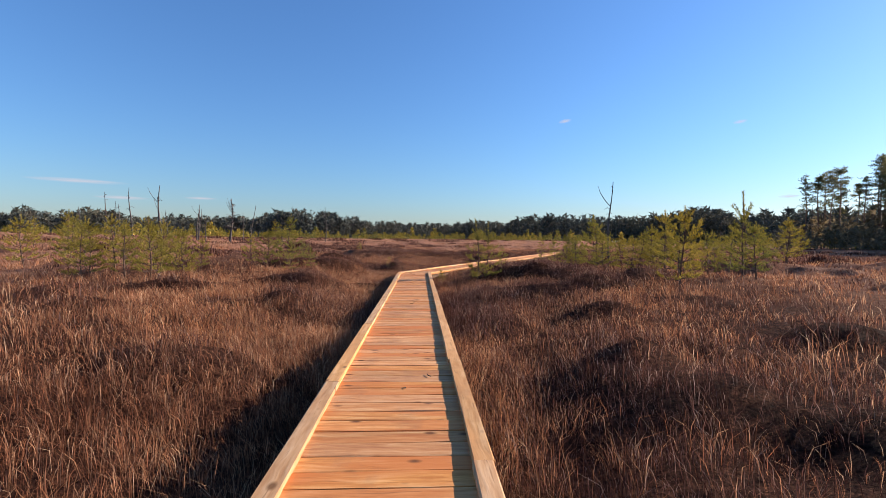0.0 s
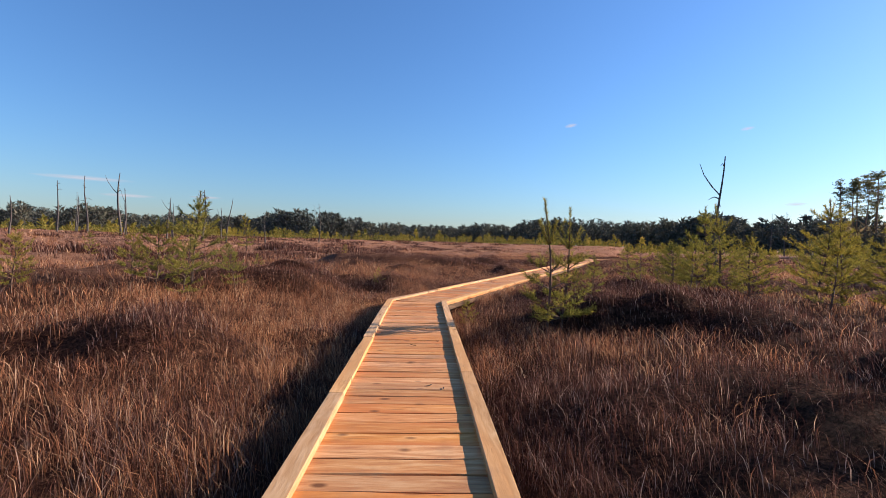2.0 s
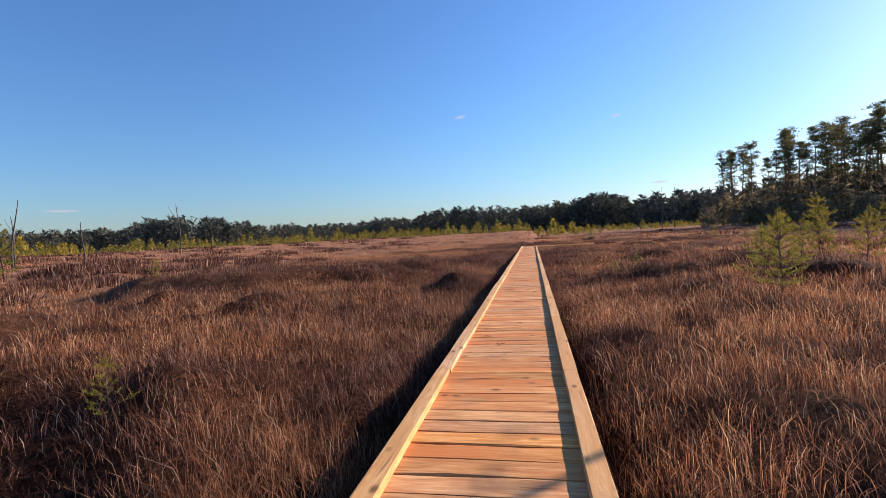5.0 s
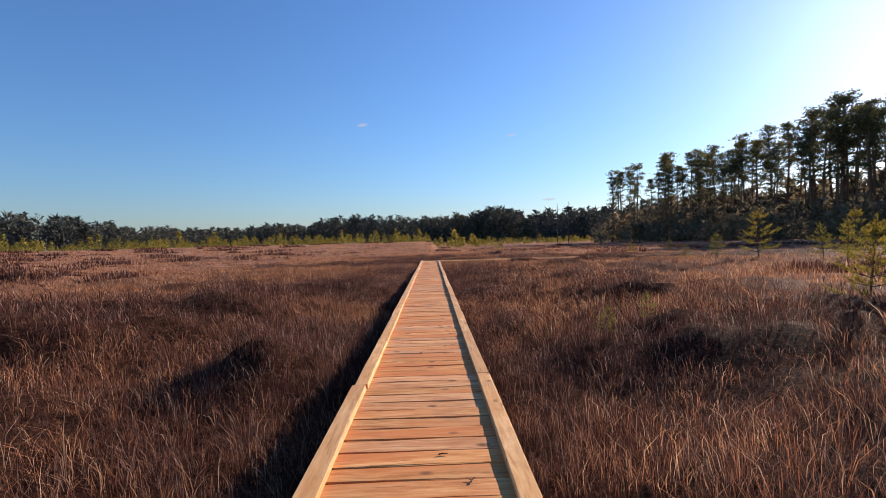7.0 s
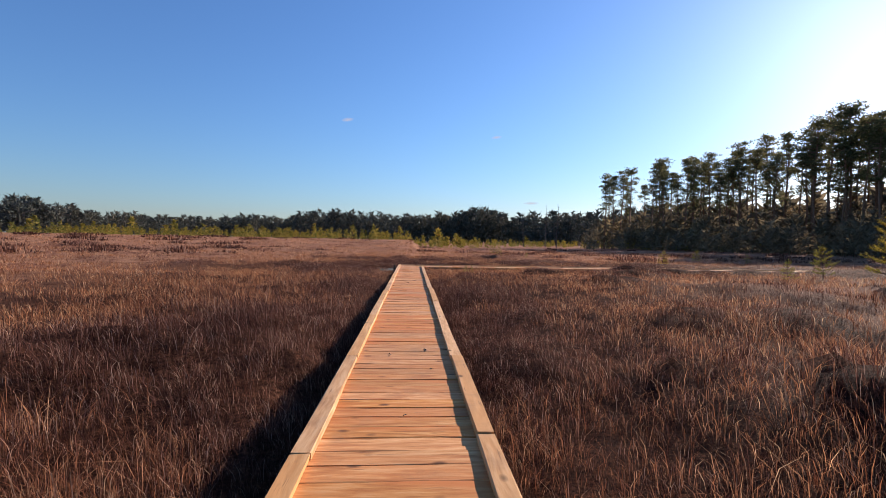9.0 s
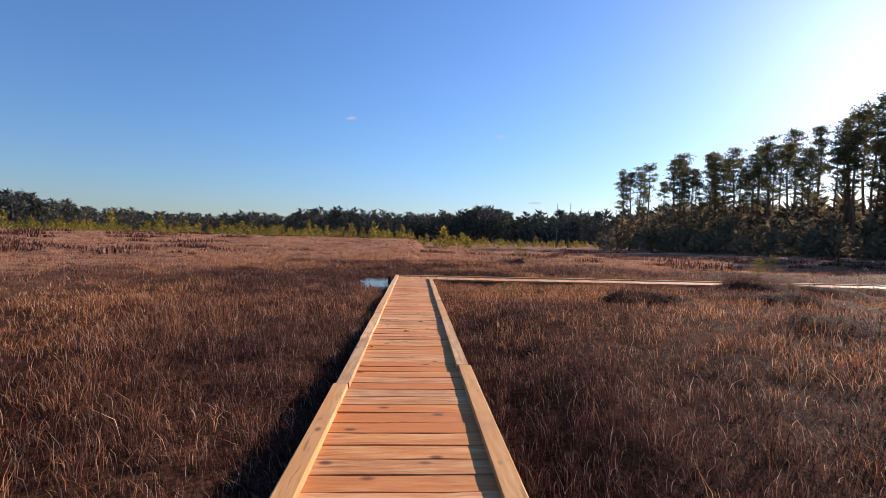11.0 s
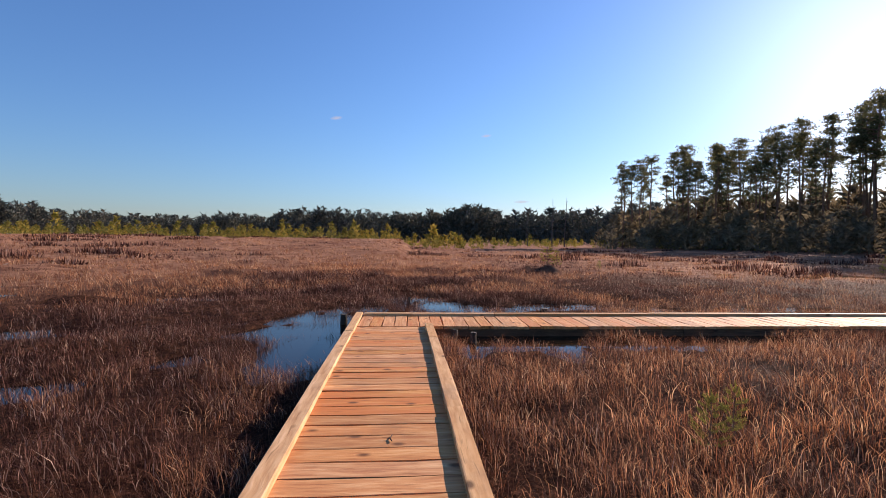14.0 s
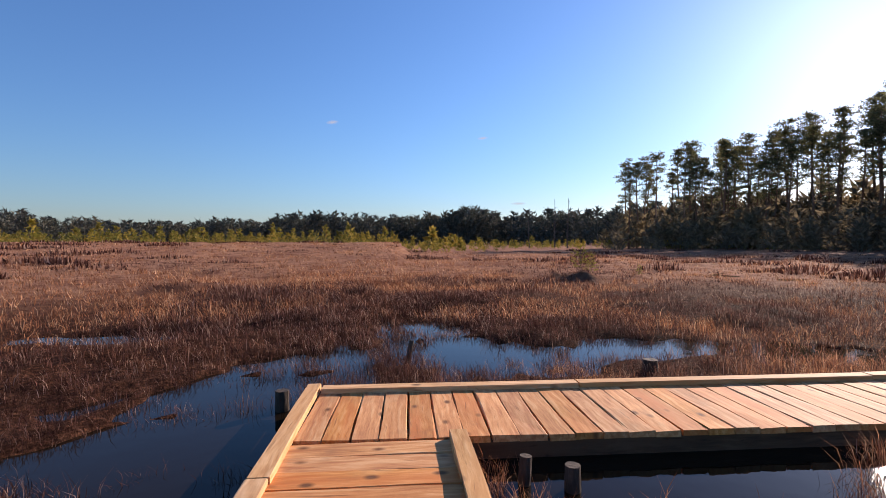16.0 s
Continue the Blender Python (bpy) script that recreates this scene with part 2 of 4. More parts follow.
# ---------------------------------------------------------------- mesh helpers
def mesh_of(name, verts, tris, mat, quads=None, smooth=False):
    """A mesh from arrays of corners, triangles and quads."""
    me = bpy.data.meshes.new(name)
    verts = np.asarray(verts, np.float32)
    tris = np.zeros((0, 3), np.int32) if tris is None or len(tris) == 0 else np.asarray(tris, np.int32)
    quads = np.zeros((0, 4), np.int32) if quads is None or len(quads) == 0 else np.asarray(quads, np.int32)
    me.vertices.add(len(verts))
    me.vertices.foreach_set("co", verts.ravel())
    me.loops.add(tris.size + quads.size)
    me.loops.foreach_set("vertex_index", np.concatenate([tris.ravel(), quads.ravel()]).astype(np.int32))
    me.polygons.add(len(tris) + len(quads))
    sizes = np.concatenate([np.full(len(tris), 3), np.full(len(quads), 4)])
    me.polygons.foreach_set("loop_start", (np.cumsum(sizes) - sizes).astype(np.int32))
    me.polygons.foreach_set("use_smooth", np.full(len(sizes), smooth))
    me.update(calc_edges=True)
    me.validate()
    me.materials.append(mat)
    return me


def part(name, me, parent=None, label="", m=None):
    ob = new(name, me)
    if parent is not None:
        ob.parent = parent
    if m is not None:
        ob.matrix_basis = m
    if label:
        ob["label"] = label
    return ob


class Build:
    """Gathers tubes and loose triangles into one mesh."""

    def __init__(self):
        self.v, self.t, self.n = [], [], 0

    def add(self, v, t):
        self.v.append(np.asarray(v, float))
        self.t.append(np.asarray(t, int) + self.n)
        self.n += len(v)

    def tube(self, pts, radii, sides=6):
        pts = np.asarray(pts, float)
        rings = []
        for i, p in enumerate(pts):
            a = pts[min(i + 1, len(pts) - 1)] - pts[max(i - 1, 0)]
            a = a / (np.linalg.norm(a) + 1e-9)
            s = np.cross(a, (0.31, 0.87, 0.12) if abs(a[2]) > 0.8 else (0, 0, 1.0))
            s /= np.linalg.norm(s) + 1e-9
            u = np.cross(a, s)
            th = np.arange(sides) * 2 * np.pi / sides
            rings.append(p + radii[i] * (np.cos(th)[:, None] * s + np.sin(th)[:, None] * u))
        v = np.concatenate(rings + [pts[-1:]])
        t = []
        for i in range(len(pts) - 1):
            for k in range(sides):
                a, b = i * sides + k, i * sides + (k + 1) % sides
                t += [(a, b, b + sides), (a, b + sides, a + sides)]
        e = (len(pts) - 1) * sides
        t += [(e + k, e + (k + 1) % sides, len(v) - 1) for k in range(sides)]
        self.add(v, t)

    def slivers(self, base, tip, width):
        """One thin triangle for each base and tip."""
        base, tip = np.asarray(base, float), np.asarray(tip, float)
        d = tip - base
        s = np.cross(d, np.random.normal(size=d.shape))
        s /= np.linalg.norm(s, axis=1, keepdims=True) + 1e-9
        w = np.broadcast_to(np.asarray(width, float).reshape(-1, 1), (len(d), 1))
        v = np.stack([base - s * w / 2, base + s * w / 2, tip], 1).reshape(-1, 3)
        self.add(v, np.arange(len(v)).reshape(-1, 3))

    def mesh(self, name, mat, smooth=False):
        return mesh_of(name, np.concatenate(self.v), np.concatenate(self.t), mat, smooth=smooth)


def hash2(ix, iy, k):
    h = np.sin(ix * 127.1 + iy * 311.7 + k * 74.7) * 43758.5453
    return h - np.floor(h)


def value_noise(x, y, scale, k=0):
    x, y = np.asarray(x, float) * scale, np.asarray(y, float) * scale
    ix, iy = np.floor(x), np.floor(y)
    fx, fy = x - ix, y - iy
    fx, fy = fx * fx * (3 - 2 * fx), fy * fy * (3 - 2 * fy)
    a, b = hash2(ix, iy, k), hash2(ix + 1, iy, k)
    c, d = hash2(ix, iy + 1, k), hash2(ix + 1, iy + 1, k)
    return (a * (1 - fx) + b * fx) * (1 - fy) + (c * (1 - fx) + d * fx) * fy


def step(a, b, x):
    t = np.clip((np.asarray(x, float) - a) / (b - a), 0, 1)
    return t * t * (3 - 2 * t)


# ---------------------------------------------------------------- plan of the boardwalk
WIDE = 0.836
BEND = np.array((-0.732, 12.255))
D1, N1 = np.array((-0.0494, 0.9988)), np.array((0.9988, 0.0494))       # first stretch: along, to its right
D2, N2 = np.array((0.3760, 0.9266)), np.array((0.9266, -0.3760))           # second stretch
D3 = np.array((0.9205, -0.3907))                                       # side stretch at the end
START = BEND - D1 * 16.5
LONG2 = 26.58                                                          # bend to the front edge of the side stretch
END2 = BEND + D2 * LONG2
CORNER = END2 - N2 * WIDE / 2                                          # left front corner of the side stretch
LONG3, WIDE3 = 17.0, 0.74
BACK3 = np.array((0.3907, 0.9205))
MID3 = CORNER + BACK3 * WIDE3 / 2
DECK_Z, WATER_Z = -0.030, -0.135


def seg_dist(x, y, a, b):
    a, b = np.asarray(a), np.asarray(b)
    d = b - a
    t = np.clip(((x - a[0]) * d[0] + (y - a[1]) * d[1]) / (d @ d), 0, 1)
    return np.hypot(x - a[0] - t * d[0], y - a[1] - t * d[1])


def deck_dist(x, y):
    return np.minimum.reduce([seg_dist(x, y, START, BEND), seg_dist(x, y, BEND, END2), seg_dist(x, y, MID3, MID3 + D3 * LONG3)])


# pools: place, half sizes along and across, turn
POOLS = [((8.45, 36.75), 0.36, 1.0, -22), ((8.5, 37.5), 0.6, 0.4, 0), ((7.4, 36.6), 0.3, 0.16, 10), ((8.7, 38.2), 0.7, 0.35, -10),
         ((10.7, 38.5), 1.3, 0.6, -30), ((12.0, 37.9), 1.2, 0.36, -24), ((10.9, 39.7), 0.4, 0.6, 0), ((9.7, 38.85), 0.7, 0.36, 0),
         ((10.3, 36.3), 1.35, 0.5, -23), ((12.0, 35.4), 0.8, 0.3, -23), ((-1.8, 14.6), 0.24, 0.4, 20), ((-2.5, 15.7), 0.3, 0.25, 0),
         ((13.4, 36.9), 1.0, 0.25, -23), ((15.0, 36.4), 1.2, 0.3, -23), ((6.6, 36.2), 0.4, 0.2, -20), ((6.0, 38.3), 0.6, 0.2, -20),
         ((7.8, 40.6), 0.7, 0.2, -25), ((5.6, 35.0), 0.35, 0.2, 0)]


def pool_mask(x, y):
    m, bank = np.zeros(np.shape(x)), np.zeros(np.shape(x))
    ragged = 0.9 * (value_noise(x, y, 2.3, 5) - 0.5) + 0.8 * (value_noise(x, y, 6.0, 6) - 0.5)
    for (px, py), a, b, turn in POOLS:
        c, s = math.cos(radians(turn)), math.sin(radians(turn))
        dx, dy = x - px, y - py
        r = np.sqrt(((dx * c + dy * s) / a) ** 2 + ((-dx * s + dy * c) / b) ** 2)
        r = r + ragged
        m = np.maximum(m, 1 - step(0.65, 1.3, r))
        bank = np.maximum(bank, 1 - step(0.0, 0.8, (r - 1) * min(a, b)))
    return m, bank


def hummocks(x, y):
    a = value_noise(x, y, 0.33, 1) * 0.5 + value_noise(x, y, 0.75, 2) * 0.35 + value_noise(x, y, 1.9, 3) * 0.15
    return step(0.46, 0.82, a)


# heather mounds: place, radius, height
MOUNDS = [(-3.1, 13.6, 0.5, 0.2), (0.75, 12.2, 0.45, 0.2), (1.2, 12.9, 0.6, 0.22), (6.4, 22.7, 0.8, 0.26), (16.4, 43.05, 0.65, 0.3),
          (8.6, 45.5, 0.9, 0.16), (6.1, 40.5, 0.4, 0.16), (11.1, 29.6, 0.6, 0.2), (-1.9, 3.5, 0.6, 0.2), (1.5, 3.7, 0.4, 0.15), (3.6, 4.2, 0.5, 0.18), (-0.35, 15.7, 0.3, 0.12),
          (6.9, 23.3, 0.7, 0.22), (-3.3, 15.1, 0.5, 0.2), (1.45, 11.0, 0.5, 0.36), (2.0, 10.8, 0.4, 0.26), (0.95, 11.3, 0.4, 0.26), (3.0, 13.8, 0.8, 0.22), (1.0, 22.9, 0.5, 0.18), (1.6, 21.2, 0.5, 0.18),
          (10.9, 32.3, 0.5, 0.2), (11.0, 31.9, 0.45, 0.16), (10.9, 42.2, 0.4, 0.14), (4.0, 26.0, 0.3, 0.14), (2.5, 8.2, 0.6, 0.18), (4.2, 9.5, 0.7, 0.2), (-4.5, 8.0, 0.7, 0.2),
          (-2.2, 6.6, 0.5, 0.18), (2.0, 6.0, 0.45, 0.16), (8.5, 26.0, 0.6, 0.2), (-1.6, 19.5, 0.6, 0.2), (-4.5, 19.0, 0.8, 0.22), (13.5, 31.5, 0.7, 0.2), (0.4, 29.0, 0.6, 0.18)]
for i in range(9):                                                     # overgrown ridge before the far part of the last stretch
    px, py = CORNER + D3 * (7.6 + 1.2 * i) - BACK3 * (0.95 + 0.2 * (i % 2))
    MOUNDS.append((float(px), float(py), 0.85, 0.17))


def mounds(x, y):
    z = np.zeros(np.shape(x))
    ragged = 1 + 0.9 * (value_noise(x, y, 1.7, 17) - 0.5) + 0.6 * (value_noise(x, y, 4.5, 18) - 0.5)
    for mx, my, r, h in MOUNDS:
        d = np.hypot(x - mx, y - my) / r * ragged
        z = np.maximum(z, 0.85 * h * (1 - step(0.2, 1.1, d)))
    return z


def wetness(x, y):
    """Towards the end of the walk the bog is flat and wet."""
    return step(23, 33, np.asarray(x) * D2[0] + np.asarray(y) * D2[1])


def ground_z(x, y):
    x, y = np.asarray(x, float), np.asarray(y, float)
    r = deck_dist(x, y)
    left = np.where((x - BEND[0]) * N2[0] + (y - BEND[1]) * N2[1] < 0, 1.0, 0.0)
    wet = wetness(x, y)
    z = -0.235 + 0.125 * wet + 0.20 * (1 - wet) * step(0.7, 3.0, r) + (0.30 - 0.20 * wet) * hummocks(x, y) * step(0.35, 1.5, r)
    z += (0.05 * (value_noise(x, y, 3.1, 4) - 0.5) + 0.12 * (value_noise(x, y, 1.25, 9) - 0.5) * step(0.5, 1.2, r)) * (1 - 0.5 * wet)
    z += 0.16 * (value_noise(x, y, 0.12, 8) - 0.5) * step(2, 10, r) * (1 - 0.7 * wet)
    along, aside = (x - END2[0]) * D2[0] + (y - END2[1]) * D2[1], (x - END2[0]) * N2[0] + (y - END2[1]) * N2[1]
    z += 0.03 * step(1.3, 2.1, aside) * step(-2.8, -1.7, along) * (1 - step(-1.25, -0.85, along))
    z += 0.13 * (step(0.55, 1.3, aside) + 0.6 * step(0.55, 1.3, -aside)) * step(-10.0, -6.5, along) * (1 - step(-4.4, -2.6, along)) * (0.75 + 0.5 * value_noise(x, y, 0.9, 23))
    z += left * 0.95 * step(7, 42, r) + mounds(x, y) * step(0.4, 0.8, r)
    z -= (0.04 - 0.03 * wet) * (1 - step(0.40, 0.72, r))
    beside = step(0.0, 0.3, (x - BEND[0]) * N2[0] + (y - BEND[1]) * N2[1]) * step(0.43, 0.62, r) * (1 - step(1.6, 2.8, r))
    z += 0.13 * beside * step(12.3, 13.0, y) * (1 - step(17, 20, y))                 # heather crowds the edge after the bend
    pool, bank = pool_mask(x, y)
    z -= 0.85 * bank * (z + 0.255 - 0.135 * wet)
    return z - pool * (z + 0.345 - 0.085 * wet)


# ---------------------------------------------------------------- ground, water
def spread(lo, hi, fine, far):
    """Even steps between lo and hi, then ever wider ones out to far."""
    mid = np.arange(lo, hi + fine / 2, fine)
    out, s, v = [], fine, 0.0
    while v < far:
        s *= 1.16
        v += s
        out.append(v)
    out = np.array(out)
    return np.concatenate([lo - out[::-1], mid, hi + out])


gx, gy = spread(-7, 17, 0.17, 4000), spread(-1, 46, 0.17, 4000)
GX, GY = np.meshgrid(gx, gy)
GZ = ground_z(GX, GY)
k = np.arange(len(gx) * len(gy)).reshape(len(gy), len(gx))
ground = new("ground", mesh_of("ground", np.stack([GX, GY, GZ], -1).reshape(-1, 3), None, M_PEAT,
                               np.stack([k[:-1, :-1], k[:-1, 1:], k[1:, 1:], k[1:, :-1]], -1).reshape(-1, 4), True))
cover = ground.data.attributes.new("carpet", "FLOAT", "POINT")             # dry sedge closes over the peat away from the walk
cover.data.foreach_set("value", step(3.5, 11, deck_dist(GX, GY)).astype(np.float32).ravel())
tagged(ground, "peat bog ground with hummocks, moss and dark hollows", "ground", kind="structure")

wv, wq = [], []
for x0, x1, y0, y1, z in ((-3.4, -1.25, 13.6, 16.6, -0.285), (-4.0, 26.0, 33.4, 48.0, WATER_Z)):
    n = len(wv)
    wv += [(x0, y0, z), (x1, y0, z), (x1, y1, z), (x0, y1, z)]
    wq.append((n, n + 1, n + 2, n + 3))
water = new("water", mesh_of("water", wv, None, M_WATER, wq))
tagged(water, "still dark bog water reflecting the sky", "water", kind="structure")


# ---------------------------------------------------------------- sedge and heather
def blades(n, r_lo, r_hi, seed, per, keep, height, lean, width, droop):
    """Clumps of bent blades round the walk, thinning out with distance from it."""
    rng = np.random.default_rng(seed)
    stretch = [(START + D1 * 5.0, BEND), (BEND, END2), (MID3, MID3 + D3 * 9), (END2, END2 + D2 * 8)]
    share = np.array([12.0, 27.0, 8.0, 5.0])
    pick = rng.choice(4, n, p=share / share.sum())
    A, B = np.array([s[0] for s in stretch]), np.array([s[1] for s in stretch])
    c = A[pick] + (B - A)[pick] * rng.random((n, 1))
    r = np.exp(rng.uniform(math.log(r_lo), math.log(r_hi), n))
    r = np.where(rng.random(n) < 0.36, rng.uniform(0.6, 4.5, n), r)
    th = rng.uniform(0, 2 * np.pi, n)
    side = np.stack([np.cos(th), np.sin(th)], 1)
    c = c + side * r[:, None]
    d = deck_dist(c[:, 0], c[:, 1])
    tuft = value_noise(c[:, 0], c[:, 1], 3.4, 41) * 0.6 + value_noise(c[:, 0], c[:, 1], 7.5, 42) * 0.4
    ok = (d > 0.40) & (rng.random(n) < keep(c[:, 0], c[:, 1])) & ((rng.random(n) < step(0.12, 0.36, tuft)) | (d > 9))
    c, d = c[ok], d[ok]
    m = len(c)
    grow = 0.55 + 0.9 * rng.random(m)
    cc = np.repeat(c, per, 0)
    dd = np.repeat(d, per)
    g = np.repeat(grow, per)
    q = len(cc)
    rad = (0.01 + 0.09 * rng.random(q)) * (1 + dd * 0.16)
    th = rng.uniform(0, 2 * np.pi, q)
    out = np.stack([np.cos(th), np.sin(th)], 1)
    root = cc + out * rad[:, None]
    near = deck_dist(root[:, 0], root[:, 1])
    h = height * g * (0.55 + 0.75 * rng.random(q)) * (0.5 + 0.55 * value_noise(root[:, 0], root[:, 1], 1.1, 15) + 0.5 * value_noise(root[:, 0], root[:, 1], 3.4, 41)) * (1 - 0.25 * wetness(root[:, 0], root[:, 1]))
    tilt = lean * rng.random(q) * h
    wind = np.array((-0.25, 0.1)) * h[:, None]
    tip = root + out * tilt[:, None] + wind * rng.random((q, 1))
    ok = (near > 0.43) & (deck_dist(tip[:, 0], tip[:, 1]) > 0.42) & (pool_mask(root[:, 0], root[:, 1])[0] < 0.62 + 0.38 * (rng.random(q) < 0.04 + 0.75 * step(0.45, 0.65, value_noise(root[:, 0], root[:, 1], 2.9, 63))))
    root, tip, h, dd, out = root[ok], tip[ok], h[ok], dd[ok], out[ok]
    q = len(root)
    z0 = ground_z(root[:, 0], root[:, 1]) - 0.02
    z0 = np.where(wetness(root[:, 0], root[:, 1]) > 0.6, np.maximum(z0, WATER_Z - 0.05), z0)      # tufts that stand in the water
    w = width * (0.6 + 0.8 * rng.random(q)) * (0.8 + 0.42 * dd)
    th = rng.uniform(0, 2 * np.pi, q)
    s = np.stack([np.cos(th), np.sin(th), 0 * th], 1) * w[:, None] / 2
    p0 = np.column_stack([root, z0])
    p1 = np.column_stack([root * 0.62 + tip * 0.38, z0 + h * (0.5 + 0.2 * rng.random(q))])
    p2 = np.column_stack([tip + out * (droop * h * rng.random(q))[:, None], z0 + h * (1 - droop * 0.55 * rng.random(q))])
    close = dd < 7
    v1 = np.stack([p0, p1 - s * 0.6, p1 + s * 0.6, p2], 1)[close].reshape(-1, 3)
    b = np.arange(close.sum())[:, None] * 4
    t1 = np.concatenate([b + (0, 2, 1), b + (1, 2, 3)], 1).reshape(-1, 3)
    v2 = np.stack([p0 - s, p0 + s, p2], 1)[~close].reshape(-1, 3)
    t2 = np.arange(len(v2)).reshape(-1, 3) + len(v1)
    v, tris = np.concatenate([v1, v2]), np.concatenate([t1, t2])
    return v, tris


def heath_share(x, y):
    x, y = np.asarray(x, float), np.asarray(y, float)
    dry = step(-0.2, 0.6, x * N1[0] + y * N1[1]) * (1 - step(13, 19, y))        # beside the first stretch heather rules on the sunny side
    a = hummocks(x, y) * 1.2 + 0.14 + 0.45 * (value_noise(x, y, 0.5, 12) - 0.5) + 0.32 * dry + 0.5 * step(14, 19, y) * (1 - step(1.5, 5.0, deck_dist(x, y))) - 0.18 * step(5, 9, deck_dist(x, y)) + mounds(x, y) * 4
    return np.clip(a, 0, 1)


v, t = blades(108000, 0.42, 42, 11, 12, lambda x, y: 1 - heath_share(x, y), 0.15, 0.6, 0.0031, 0.3)
tagged(new("sedge", mesh_of("sedge", v, t, M_GRASS)), "dry rust-brown and straw sedge growing over the bog", "grass", kind="stuff")
v, t = blades(104000, 0.42, 36, 12, 12, heath_share, 0.115, 0.6, 0.0034, 0.15)
tagged(new("heather", mesh_of("heather", v, t, M_HEATH)), "dark brown winter heather twigs on the hummocks", "heather", kind="stuff")


def tussocks(n, seed):
    """Dark heather domes farther out over the open bog."""
    rg = np.random.default_rng(seed)
    np.random.seed(seed)
    b = Build()
    made = 0
    while made < n:
        a, r = rg.uniform(-1.25, 1.3), math.exp(rg.uniform(math.log(9), math.log(75)))
        x, y = 3 + r * math.sin(a), 14 + r * math.cos(a)
        if deck_dist(x, y) < 9 or value_noise(x, y, 0.07, 51) < 0.35:
            continue
        made += 1
        R, H = rg.uniform(0.3, 0.8) * (1 + r * 0.012), rg.uniform(0.16, 0.34)
        m = int(260 if r < 30 else 110)
        th, f = rg.uniform(0, 2 * np.pi, m), np.sqrt(rg.random(m))
        px, py = x + R * 1.3 * f * np.cos(th), y + R * 0.8 * f * np.sin(th)
        base = np.column_stack([px, py, ground_z(px, py) - 0.02])
        d = np.column_stack([0.25 * f * np.cos(th), 0.25 * f * np.sin(th), np.sqrt(1.02 - f ** 2)]) + rg.normal(0, 0.12, (m, 3))
        d[:, 2] = np.abs(d[:, 2])
        b.slivers(base, base + d * H, (0.018 + 0.0011 * r) * (0.5 + rg.random(m)))
    return b.mesh("heather_tussocks", M_HEATH)


tagged(new("heather_tussocks", tussocks(380, 61)), "dark heather tussocks scattered over the open bog", "heather", kind="stuff")


